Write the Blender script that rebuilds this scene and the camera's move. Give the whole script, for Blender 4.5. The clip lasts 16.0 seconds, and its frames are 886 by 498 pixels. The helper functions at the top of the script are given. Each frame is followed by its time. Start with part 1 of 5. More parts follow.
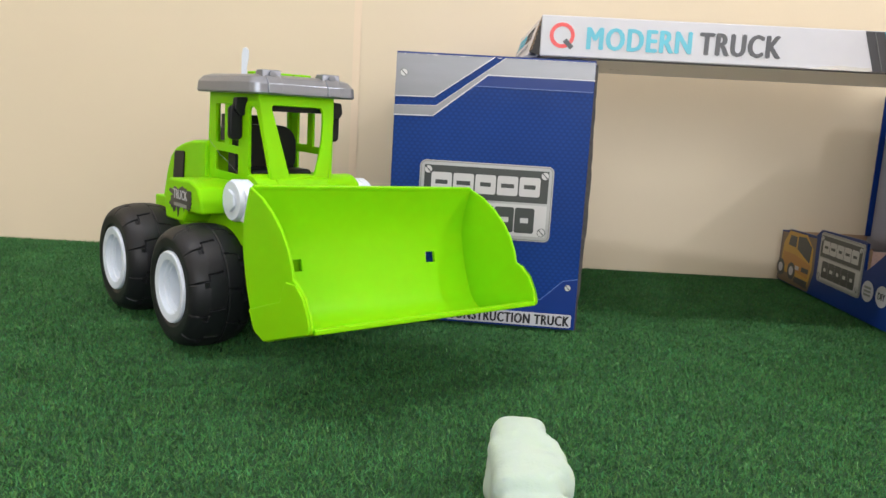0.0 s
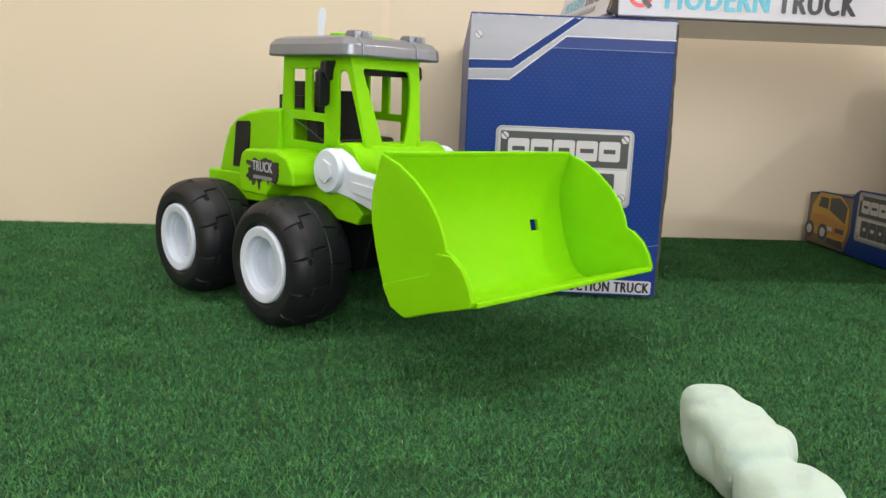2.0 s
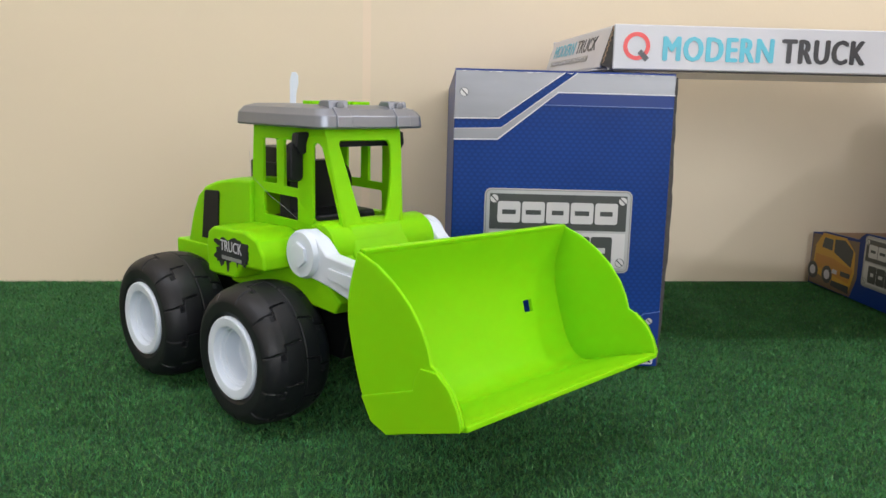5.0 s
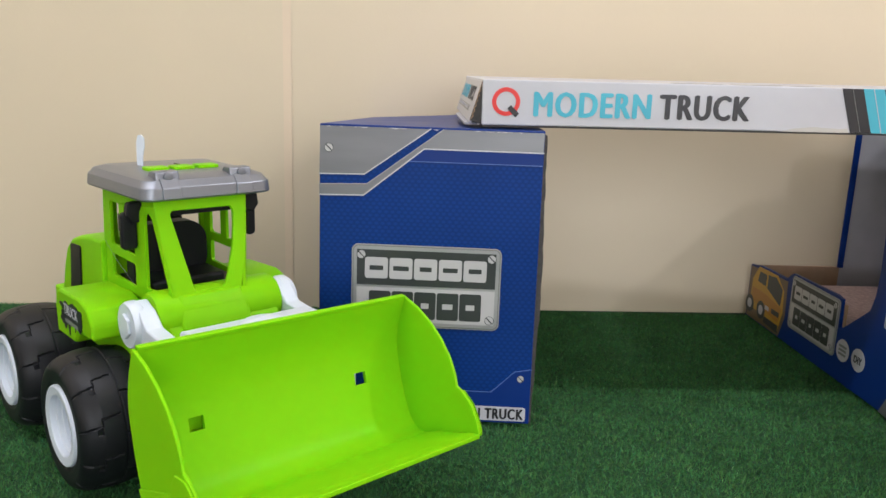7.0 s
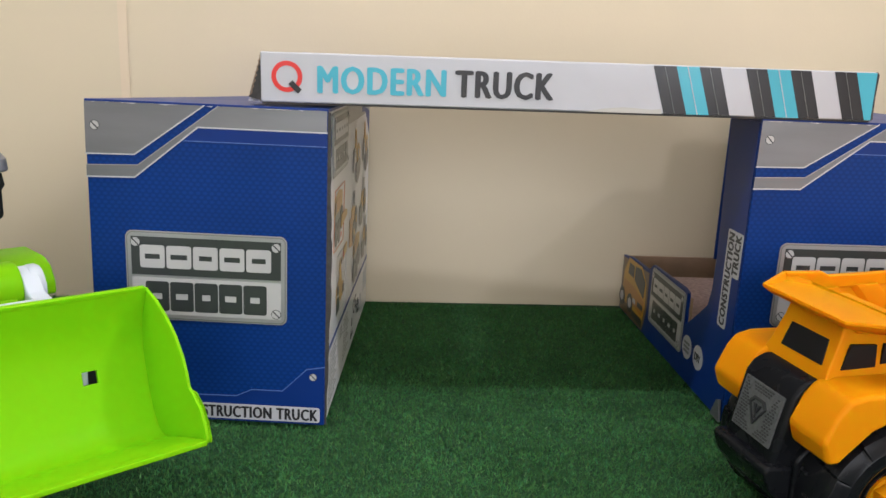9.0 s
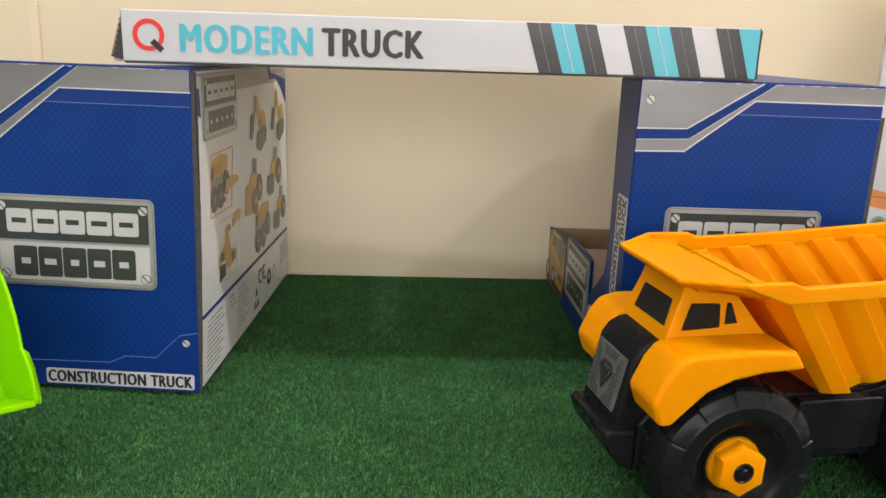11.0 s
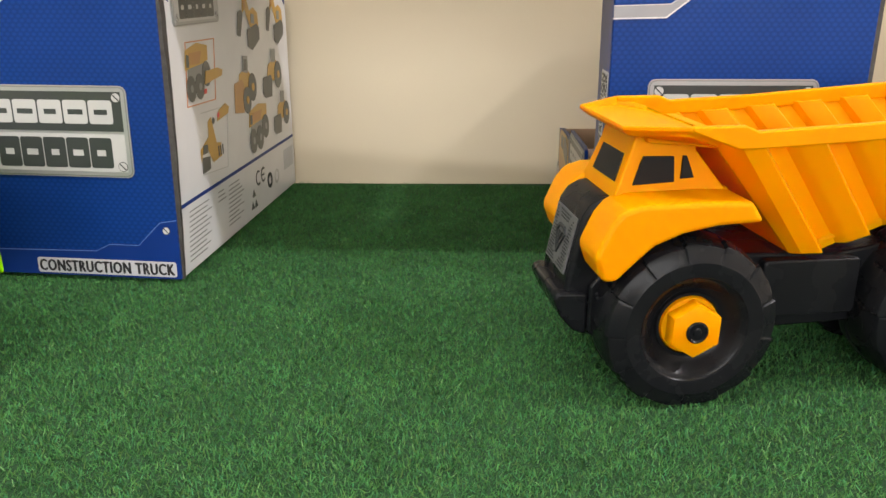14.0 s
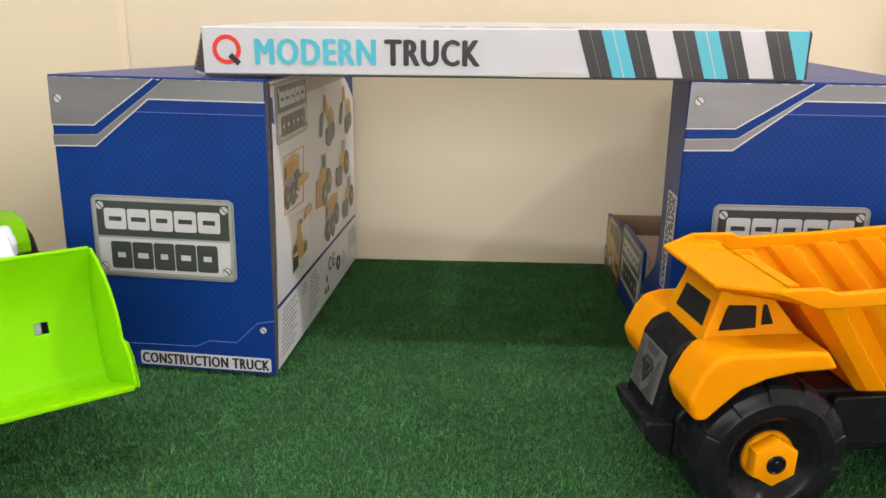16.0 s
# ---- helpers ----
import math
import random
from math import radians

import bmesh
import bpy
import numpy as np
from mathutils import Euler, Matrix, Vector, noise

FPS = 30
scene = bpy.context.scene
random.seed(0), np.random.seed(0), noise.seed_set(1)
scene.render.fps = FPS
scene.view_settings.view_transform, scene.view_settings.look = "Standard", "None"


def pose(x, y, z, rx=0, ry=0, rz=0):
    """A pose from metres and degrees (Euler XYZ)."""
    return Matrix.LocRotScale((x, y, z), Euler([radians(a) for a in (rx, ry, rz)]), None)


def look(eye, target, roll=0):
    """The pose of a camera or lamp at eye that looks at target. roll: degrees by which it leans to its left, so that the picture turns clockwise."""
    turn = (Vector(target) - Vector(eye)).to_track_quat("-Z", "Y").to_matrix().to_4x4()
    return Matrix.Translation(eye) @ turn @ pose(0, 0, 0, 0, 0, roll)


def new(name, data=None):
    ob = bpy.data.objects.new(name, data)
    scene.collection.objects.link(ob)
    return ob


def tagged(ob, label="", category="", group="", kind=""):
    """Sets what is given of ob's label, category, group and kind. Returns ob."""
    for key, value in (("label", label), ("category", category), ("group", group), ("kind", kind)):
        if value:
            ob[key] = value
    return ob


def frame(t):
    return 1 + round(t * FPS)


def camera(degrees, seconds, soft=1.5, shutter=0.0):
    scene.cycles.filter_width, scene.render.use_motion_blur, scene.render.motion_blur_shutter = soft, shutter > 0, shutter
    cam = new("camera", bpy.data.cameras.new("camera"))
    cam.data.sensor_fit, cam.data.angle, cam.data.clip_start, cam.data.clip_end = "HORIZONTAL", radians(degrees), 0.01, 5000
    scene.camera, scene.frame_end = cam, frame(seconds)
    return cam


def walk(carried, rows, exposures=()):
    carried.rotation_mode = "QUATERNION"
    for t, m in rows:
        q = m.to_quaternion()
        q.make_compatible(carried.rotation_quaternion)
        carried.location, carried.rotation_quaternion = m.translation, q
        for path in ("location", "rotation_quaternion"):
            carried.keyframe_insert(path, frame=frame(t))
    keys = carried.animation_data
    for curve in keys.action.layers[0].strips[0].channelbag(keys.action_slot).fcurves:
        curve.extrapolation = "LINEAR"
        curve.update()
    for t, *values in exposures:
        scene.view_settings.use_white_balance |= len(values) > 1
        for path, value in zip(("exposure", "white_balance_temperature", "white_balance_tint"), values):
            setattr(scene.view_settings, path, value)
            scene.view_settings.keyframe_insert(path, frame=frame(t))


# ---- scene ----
from mathutils.geometry import tessellate_polygon

cam = camera(58.5, 16.0)
METRES, EYE, TILT, LEAN, TURN = 1.0, 0.193, 0.0, 0.0, 0.0
ROWS = [
    (0.0, 0.0, 0.0, 0.0, 0.57, -9.83, -3.32),
    (0.5, -0.0418, 0.0016, -0.0001, -0.62, -10.71, -3.27),
    (1.0, -0.0702, 0.0063, 0.0008, -1.72, -11.12, -2.96),
    (1.5, -0.0995, 0.0152, -0.0055, -2.94, -11.41, -2.59),
    (2.0, -0.1258, 0.0281, -0.016, -4.23, -11.32, -2.46),
    (2.5, -0.1614, 0.0309, -0.0164, -5.4, -10.92, -2.28),
    (3.0, -0.1813, 0.036, -0.0172, -6.29, -10.66, -2.21),
    (5.5, -0.0929, 0.0929, 0.0549, -4.22, -10.85, -1.29),
    (6.0, -0.0619, 0.0953, 0.0824, -2.74, -11.68, -1.46),
    (6.5, -0.0164, 0.0943, 0.0903, -1.92, -12.54, -1.53),
    (7.0, 0.023, 0.0968, 0.0981, -1.94, -12.89, -1.89),
    (7.5, 0.0706, 0.1041, 0.0906, -2.14, -12.95, -2.48),
    (8.0, 0.1104, 0.1193, 0.0878, -2.68, -13.32, -2.71),
    (8.5, 0.1445, 0.1296, 0.0892, -2.89, -13.53, -2.58),
    (9.0, 0.1815, 0.1383, 0.0925, -2.61, -13.67, -2.4),
    (11.5, 0.3174, 0.1459, 0.0695, -1.77, -14.72, -2.2),
    (12.0, 0.3539, 0.152, 0.0621, -2.44, -14.61, -1.99),
    (12.5, 0.3802, 0.1582, 0.0567, -2.17, -14.68, -1.56),
    (13.0, 0.3844, 0.1572, 0.0573, 0.17, -15.8, -0.59),
    (13.5, 0.3734, 0.149, 0.0427, 2.11, -17.29, -0.02),
    (14.0, 0.3585, 0.141, 0.0263, 2.68, -18.44, 0.12),
    (14.5, 0.3388, 0.138, 0.0207, 2.91, -19.3, 0.07),
    (15.0, 0.3086, 0.1338, 0.0323, 3.08, -18.83, -0.22),
    (15.5, 0.3028, 0.1272, 0.0688, 3.01, -17.73, -0.35),
    (16.0, 0.2958, 0.111, 0.1088, 3.04, -17.13, -0.81),
]
EXPOSURES = [(0.0, -0.18, 6150, 10), (3.0, -0.18, 6150, 10), (5.5, -0.36, 5990, 10), (9.0, -0.41, 6040, 10), (11.5, -0.17, 6640, 7), (12.5, -0.25, 6990, 5), (13.5, 0.02, 6890, 6), (14.5, 0.19, 6190, 11), (15.5, 0.05, 6090, 11), (16.0, -0.12, 6340, 9)]
walk(cam, [(t, pose(0, 0, EYE, TILT, LEAN, TURN) @ pose(METRES * x, METRES * y, METRES * z, 90 + pitch, roll, yaw)) for t, x, y, z, yaw, pitch, roll in ROWS], EXPOSURES)

# ---- light ----
world = bpy.data.worlds.new("world")
scene.world = world
world.use_nodes = True
world.node_tree.nodes["Background"].inputs[0].default_value = (0.80, 0.86, 1.0, 1)
world.node_tree.nodes["Background"].inputs[1].default_value = 0.25


def area_lamp(name, m, sx, sy, power, colour):
    data = bpy.data.lights.new(name, "AREA")
    data.shape, data.size, data.size_y, data.energy, data.color = "RECTANGLE", sx, sy, power, colour
    ob = new(name, data)
    ob.matrix_world = m
    return ob


area_lamp("ceiling_tube", look((-0.42, 0.055, 2.68), (-0.42, 0.068, 0.0)), 3.0, 0.06, 58.0, (0.98, 0.945, 0.99))
area_lamp("ceiling_downlight", look((3.30, 0.060, 2.68), (3.30, 0.07, 0.0)), 0.16, 0.16, 84.0, (0.98, 0.945, 0.99))
# added broad fill behind the camera to lift front faces; no window there
area_lamp("front_fill", look((0.38, -1.76, 0.62), (0.32, 1.0, 0.22)), 2.2, 1.1, 49.0, (0.98, 0.97, 0.98))


# ---- materials ----
def material(name, colour, rough=0.5, metal=0.0, coat=0.0, sub=0.0, spec=0.5, radius=(0.004, 0.004, 0.002)):
    m = bpy.data.materials.new(name)
    m.use_nodes = True
    b = m.node_tree.nodes["Principled BSDF"]
    b.inputs["Base Color"].default_value = (*colour, 1)
    b.inputs["Roughness"].default_value = rough
    b.inputs["Metallic"].default_value = metal
    b.inputs["Specular IOR Level"].default_value = spec
    b.inputs["Coat Weight"].default_value = coat
    b.inputs["Coat Roughness"].default_value = 0.12
    if sub:
        b.inputs["Subsurface Weight"].default_value = sub
        b.inputs["Subsurface Radius"].default_value = radius
        b.inputs["Subsurface Scale"].default_value = 1.0
    return m


def vary(m, scale, amount, dark=0.75, detail=4.0, rough=0.0, bump=0.0, bump_scale=None, dist=0.0005, stretch=None):
    """Mottles a material's colour and roughness and gives it fine relief, at object scale in metres."""
    nt = m.node_tree
    n, l = nt.nodes, nt.links
    b = n["Principled BSDF"]
    co = n.new("ShaderNodeTexCoord")
    src = co.outputs["Object"]
    if stretch:
        mp = n.new("ShaderNodeMapping")
        mp.inputs["Scale"].default_value = stretch
        l.new(src, mp.inputs["Vector"])
        src = mp.outputs["Vector"]
    t = n.new("ShaderNodeTexNoise")
    t.inputs["Scale"].default_value, t.inputs["Detail"].default_value = scale, detail
    l.new(src, t.inputs["Vector"])
    mix = n.new("ShaderNodeMix")
    mix.data_type = "RGBA"
    c = b.inputs["Base Color"].default_value[:]
    mix.inputs["A"].default_value = (*[v * dark for v in c[:3]], 1)
    mix.inputs["B"].default_value = (*[min(1, v * (1 + amount)) for v in c[:3]], 1)
    l.new(t.outputs["Fac"], mix.inputs["Factor"])
    l.new(mix.outputs["Result"], b.inputs["Base Color"])
    if rough:
        r = n.new("ShaderNodeMapRange")
        base = b.inputs["Roughness"].default_value
        r.inputs["To Min"].default_value, r.inputs["To Max"].default_value = base - rough, base + rough
        l.new(t.outputs["Fac"], r.inputs["Value"])
        l.new(r.outputs["Result"], b.inputs["Roughness"])
    if bump:
        t2 = n.new("ShaderNodeTexNoise")
        t2.inputs["Scale"].default_value, t2.inputs["Detail"].default_value = bump_scale or scale * 8, 3
        l.new(src, t2.inputs["Vector"])
        bp = n.new("ShaderNodeBump")
        bp.inputs["Strength"].default_value, bp.inputs["Distance"].default_value = bump, dist
        l.new(t2.outputs["Fac"], bp.inputs["Height"])
        l.new(bp.outputs["Normal"], b.inputs["Normal"])
    return m


M = {}
M["wall"] = vary(material("cream_wall_paint", (0.675, 0.582, 0.418), 0.6), 3.0, 0.06, 0.93, rough=0.06, bump=0.15, bump_scale=350, dist=0.0006)
M["strip"] = vary(material("pale_joint_strip", (0.715, 0.59, 0.43), 0.5), 8.0, 0.05, 0.95)
# paint of the added room shell, kept pale for more bounce
M["room"] = vary(material("pale_bounce_paint", (0.80, 0.76, 0.69), 0.7), 2.0, 0.05, 0.95)
M["floor"] = vary(material("pale_laminate", (0.60, 0.54, 0.45), 0.45), 12.0, 0.12, 0.85, stretch=(1, 8, 1))
M["turf_base"] = vary(material("turf_backing", (0.010, 0.046, 0.014), 0.95), 220, 0.5, 0.7)
M["green"] = vary(material("lime_green_plastic", (0.216, 0.555, 0.0004), 0.38, sub=0.32, spec=0.06, radius=(0.0025, 0.006, 0.0003)), 30, 0.03, 0.96, rough=0.04, bump=0.03, bump_scale=700, dist=0.0003)
M["yellow"] = vary(material("amber_yellow_plastic", (0.74, 0.274, 0.0003), 0.40, sub=0.55, spec=0.06, radius=(0.009, 0.0032, 0.0003)), 30, 0.03, 0.95, rough=0.04, bump=0.03, bump_scale=700, dist=0.0003)
M["white_plastic"] = vary(material("white_plastic", (0.63, 0.69, 0.765), 0.38), 40, 0.02, 0.96, rough=0.05)
M["grey_plastic"] = vary(material("silver_grey_plastic", (0.235, 0.25, 0.285), 0.33, 0.6), 60, 0.05, 0.9, rough=0.05, bump=0.05, bump_scale=900, dist=0.0002)
M["tyre"] = vary(material("matt_black_rubber", (0.0085, 0.0092, 0.0108), 0.45, spec=0.30), 50, 0.3, 0.8, rough=0.06, bump=0.06, bump_scale=900, dist=0.0003)
M["gloss_tyre"] = vary(material("hard_black_plastic", (0.0080, 0.0086, 0.0102), 0.27, spec=0.14), 50, 0.3, 0.8, rough=0.05, bump=0.04, bump_scale=500, dist=0.0003)
M["black"] = vary(material("black_plastic", (0.0085, 0.0090, 0.0100), 0.42, spec=0.18), 50, 0.3, 0.8, rough=0.05)
M["mesh_grey"] = vary(material("grille_grey", (0.085, 0.09, 0.092), 0.5, 0.0), 400, 0.5, 0.6, detail=1)
M["cotton"] = vary(material("pale_cotton", (0.395, 0.49, 0.42), 0.8, sub=0.7), 45, 0.05, 0.94, bump=0.22, bump_scale=480, dist=0.002)


def print_material(name, colour, rough=0.3, cells=0.0, coat=0.25, spec=0.3):
    """Printed, varnished carton: slight wear, and a fine printed honeycomb where asked."""
    m = material(name, colour, rough, coat=coat, spec=spec)
    if not cells:
        return vary(m, 25, 0.08, 0.90, rough=0.06, bump=0.08, bump_scale=60, dist=0.0008)
    nt = m.node_tree
    n, l = nt.nodes, nt.links
    b = n["Principled BSDF"]
    co = n.new("ShaderNodeTexCoord")
    total = None
    for turn in (30, 90, 150):
        mp = n.new("ShaderNodeMapping")
        mp.inputs["Rotation"].default_value = (0, radians(turn), 0)
        mp.inputs["Scale"].default_value = (1, 1, 1.4)
        l.new(co.outputs["Object"], mp.inputs["Vector"])
        wv = n.new("ShaderNodeTexWave")
        wv.inputs["Scale"].default_value = cells
        l.new(mp.outputs["Vector"], wv.inputs["Vector"])
        if total is None:
            total = wv.outputs["Fac"]
        else:
            ad = n.new("ShaderNodeMath")
            l.new(total, ad.inputs[0])
            l.new(wv.outputs["Fac"], ad.inputs[1])
            total = ad.outputs[0]
    rim = n.new("ShaderNodeMapRange")
    rim.inputs["From Min"].default_value, rim.inputs["From Max"].default_value = 0.8, 2.2
    l.new(total, rim.inputs["Value"])
    br = n.new("ShaderNodeMix")
    br.data_type = "RGBA"
    br.inputs["A"].default_value = (*[min(1, v * 1.16 + 0.001) for v in colour], 1)
    br.inputs["B"].default_value = (*[v * 0.86 for v in colour], 1)
    l.new(rim.outputs["Result"], br.inputs["Factor"])
    t = n.new("ShaderNodeTexNoise")
    t.inputs["Scale"].default_value = 14
    l.new(co.outputs["Object"], t.inputs["Vector"])
    mix = n.new("ShaderNodeMix")
    mix.data_type, mix.blend_type = "RGBA", "MULTIPLY"
    mix.inputs["Factor"].default_value = 0.5
    ramp = n.new("ShaderNodeMapRange")
    ramp.inputs["To Min"].default_value, ramp.inputs["To Max"].default_value = 0.6, 1.4
    l.new(t.outputs["Fac"], ramp.inputs["Value"])
    l.new(br.outputs["Result"], mix.inputs["A"])
    l.new(ramp.outputs["Result"], mix.inputs["B"])
    l.new(mix.outputs["Result"], b.inputs["Base Color"])
    bp = n.new("ShaderNodeBump")
    bp.inputs["Strength"].default_value, bp.inputs["Distance"].default_value = 0.25, 0.004
    t2 = n.new("ShaderNodeTexNoise")
    t2.inputs["Scale"].default_value, t2.inputs["Detail"].default_value = 18, 2
    l.new(co.outputs["Object"], t2.inputs["Vector"])
    l.new(t2.outputs["Fac"], bp.inputs["Height"])
    l.new(bp.outputs["Normal"], b.inputs["Normal"])
    l.new(bp.outputs["Normal"], b.inputs["Coat Normal"])
    return m


M["blue"] = print_material("blue_honeycomb_print", (0.0032, 0.0320, 0.180), 0.46, cells=70.0, coat=0.04, spec=0.14)
M["blue_plain"] = print_material("royal_blue_print", (0.0050, 0.0300, 0.185), 0.38, coat=0.08, spec=0.2)
M["blue_line"] = print_material("pale_blue_print", (0.09, 0.16, 0.42))
M["silver"] = vary(material("brushed_silver_print", (0.195, 0.20, 0.215), 0.34, 0.40, coat=0.2), 9, 0.25, 0.72, rough=0.06, bump=0.06, bump_scale=60, dist=0.0008, stretch=(1, 1, 6))
M["silver_pale"] = vary(material("pale_silver_print", (0.36, 0.37, 0.37), 0.32, 0.35, coat=0.2), 20, 0.2, 0.75, rough=0.05)
M["white_print"] = print_material("white_print", (0.52, 0.525, 0.565))
# white_print made lighter: stands in for light falling on the long side
M["lit_white_print"] = print_material("lit_white_print", (0.70, 0.70, 0.72))
M["black_print"] = print_material("black_print", (0.020, 0.020, 0.024))
M["plate_dark"] = print_material("charcoal_print", (0.045, 0.052, 0.050))
M["cyan_print"] = print_material("turquoise_print", (0.07, 0.42, 0.55))
M["red_print"] = print_material("red_print", (0.68, 0.035, 0.03))
M["yellow_print"] = print_material("yellow_print", (0.53, 0.30, 0.03))
M["amber_print"] = print_material("amber_print", (0.46, 0.215, 0.03))
M["orange_print"] = print_material("orange_print", (0.60, 0.23, 0.085))
M["grey_print"] = print_material("grey_print", (0.22, 0.23, 0.22))
M["pale_grey_print"] = print_material("pale_grey_print", (0.50, 0.50, 0.50))
M["board"] = vary(material("raw_brown_board", (0.38, 0.255, 0.16), 0.85), 60, 0.2, 0.75)
M["board_grey"] = vary(material("grey_board_inside", (0.42, 0.42, 0.44), 0.8), 40, 0.1, 0.9)
M["board_pink"] = vary(material("speckled_board", (0.47, 0.35, 0.34), 0.85), 260, 0.5, 0.5, detail=2)
M["board_edge"] = vary(material("dark_board_edge", (0.042, 0.039, 0.037), 0.8), 200, 0.8, 0.5)
M["brown_print"] = print_material("brown_print", (0.17, 0.115, 0.065))
M["taupe_print"] = print_material("taupe_print", (0.27, 0.26, 0.26))
M["sage_print"] = print_material("sage_green_print", (0.22, 0.30, 0.24))
M["sage_dark_print"] = print_material("dark_sage_print", (0.10, 0.16, 0.12))
M["tape"] = material("yellowed_tape", (0.50, 0.485, 0.45), 0.2, coat=0.6)


def turf_material():
    m = material("turf_fibres", (0.03, 0.12, 0.04), 0.75, spec=0.2)
    nt = m.node_tree
    n, l = nt.nodes, nt.links
    b = n["Principled BSDF"]
    geo = n.new("ShaderNodeNewGeometry")
    ramp = n.new("ShaderNodeValToRGB")
    e = ramp.color_ramp.elements
    e[0].position, e[0].color = 0.0, (0.029, 0.103, 0.034, 1)
    e[1].position, e[1].color = 1.0, (0.145, 0.280, 0.115, 1)
    for at, col in ((0.25, (0.037, 0.132, 0.037, 1)), (0.50, (0.044, 0.157, 0.040, 1)), (0.66, (0.073, 0.151, 0.038, 1)), (0.78, (0.053, 0.180, 0.042, 1)), (0.90, (0.035, 0.164, 0.069, 1)), (0.97, (0.076, 0.214, 0.062, 1))):
        k = ramp.color_ramp.elements.new(at)
        k.color = col
    l.new(geo.outputs["Random Per Island"], ramp.inputs["Fac"])
    t = n.new("ShaderNodeTexNoise")
    t.inputs["Scale"].default_value, t.inputs["Detail"].default_value = 215, 3
    t.inputs["Roughness"].default_value = 0.6
    co = n.new("ShaderNodeTexCoord")
    l.new(co.outputs["Object"], t.inputs["Vector"])
    r = n.new("ShaderNodeMapRange")
    r.inputs["From Min"].default_value, r.inputs["From Max"].default_value = 0.3, 0.7
    r.inputs["To Min"].default_value, r.inputs["To Max"].default_value = 0.66, 1.40
    l.new(t.outputs["Fac"], r.inputs["Value"])
    wide = n.new("ShaderNodeTexNoise")
    wide.inputs["Scale"].default_value, wide.inputs["Detail"].default_value = 22, 4
    l.new(co.outputs["Object"], wide.inputs["Vector"])
    r2 = n.new("ShaderNodeMapRange")
    r2.inputs["From Min"].default_value, r2.inputs["From Max"].default_value = 0.3, 0.7
    r2.inputs["To Min"].default_value, r2.inputs["To Max"].default_value = 0.84, 1.14
    l.new(wide.outputs["Fac"], r2.inputs["Value"])
    both = n.new("ShaderNodeMath")
    both.operation = "MULTIPLY"
    l.new(r.outputs["Result"], both.inputs[0])
    l.new(r2.outputs["Result"], both.inputs[1])
    mix = n.new("ShaderNodeMix")
    mix.data_type, mix.blend_type = "RGBA", "MULTIPLY"
    mix.inputs["Factor"].default_value = 1.0
    l.new(ramp.outputs["Color"], mix.inputs["A"])
    l.new(both.outputs[0], mix.inputs["B"])
    l.new(mix.outputs["Result"], b.inputs["Base Color"])
    return m


M["mesh_cell"] = material("grille_mesh_holes", (0.022, 0.024, 0.025), 0.6)
M["turf"] = turf_material()


# ---- mesh helpers ----
def link_mesh(name, bm, mat, smooth=35):
    bmesh.ops.recalc_face_normals(bm, faces=bm.faces)
    me = bpy.data.meshes.new(name)
    bm.to_mesh(me)
    bm.free()
    me.materials.append(mat)
    me.polygons.foreach_set("use_smooth", [True] * len(me.polygons))
    me.set_sharp_from_angle(angle=radians(smooth))
    return me


def settle(parent, m):
    """Keeps the tree at thing > part > sub-part: a deeper piece hangs from the part above, in the same place."""
    def depth(ob):
        return 0 if ob is None or ob.parent is None else 1 + depth(ob.parent)
    while parent is not None and depth(parent) > 1:
        m = parent.matrix_basis @ (m if m is not None else Matrix())
        parent = parent.parent
    return parent, m


def part(name, bm, mat, parent=None, label="", m=None, bevel=0.0, smooth=35, segments=2):
    ob = new(name, link_mesh(name, bm, mat, smooth))
    parent, m = settle(parent, m)
    ob.parent = parent
    if m is not None:
        ob.matrix_local = m
    if bevel:
        b = ob.modifiers.new("bevel", "BEVEL")
        b.width, b.segments, b.limit_method, b.angle_limit = bevel, segments, "ANGLE", radians(28)
        b.harden_normals = True
    return tagged(ob, label)


def thing(name, m, label, category, group=""):
    ob = new(name)
    ob.empty_display_size = 0.02
    ob.matrix_world = m
    return tagged(ob, label, category, group)


def box(x0, x1, y0, y1, z0, z1, bm=None):
    bm = bm or bmesh.new()
    c = Matrix.LocRotScale(((x0 + x1) / 2, (y0 + y1) / 2, (z0 + z1) / 2), None, (x1 - x0, y1 - y0, z1 - z0))
    bmesh.ops.create_cube(bm, size=1, matrix=c)
    return bm


def prism(outer, a, b, axis="y", holes=(), bm=None):
    """A flat outline, with holes, given thickness from a to b along an axis. Outline points are the two other axes in order."""
    bm = bm or bmesh.new()

    def place(p, w):
        u, v = p
        return {"x": (w, u, v), "y": (u, w, v), "z": (u, v, w)}[axis]
    loops = [list(outer), *[list(h) for h in holes]]
    flat = [p for lp in loops for p in lp]
    va = [bm.verts.new(place(p, a)) for p in flat]
    vb = [bm.verts.new(place(p, b)) for p in flat]
    if holes:
        tris = tessellate_polygon([[Vector((*p, 0)) for p in lp] for lp in loops])
        for t in tris:
            for vs in (va, vb):
                try:
                    bm.faces.new([vs[i] for i in t])
                except ValueError:
                    pass
    else:
        bm.faces.new(va)
        bm.faces.new(vb)
    k = 0
    for lp in loops:
        c = len(lp)
        for i in range(c):
            j = (i + 1) % c
            bm.faces.new((va[k + i], va[k + j], vb[k + j], vb[k + i]))
        k += c
    return bm


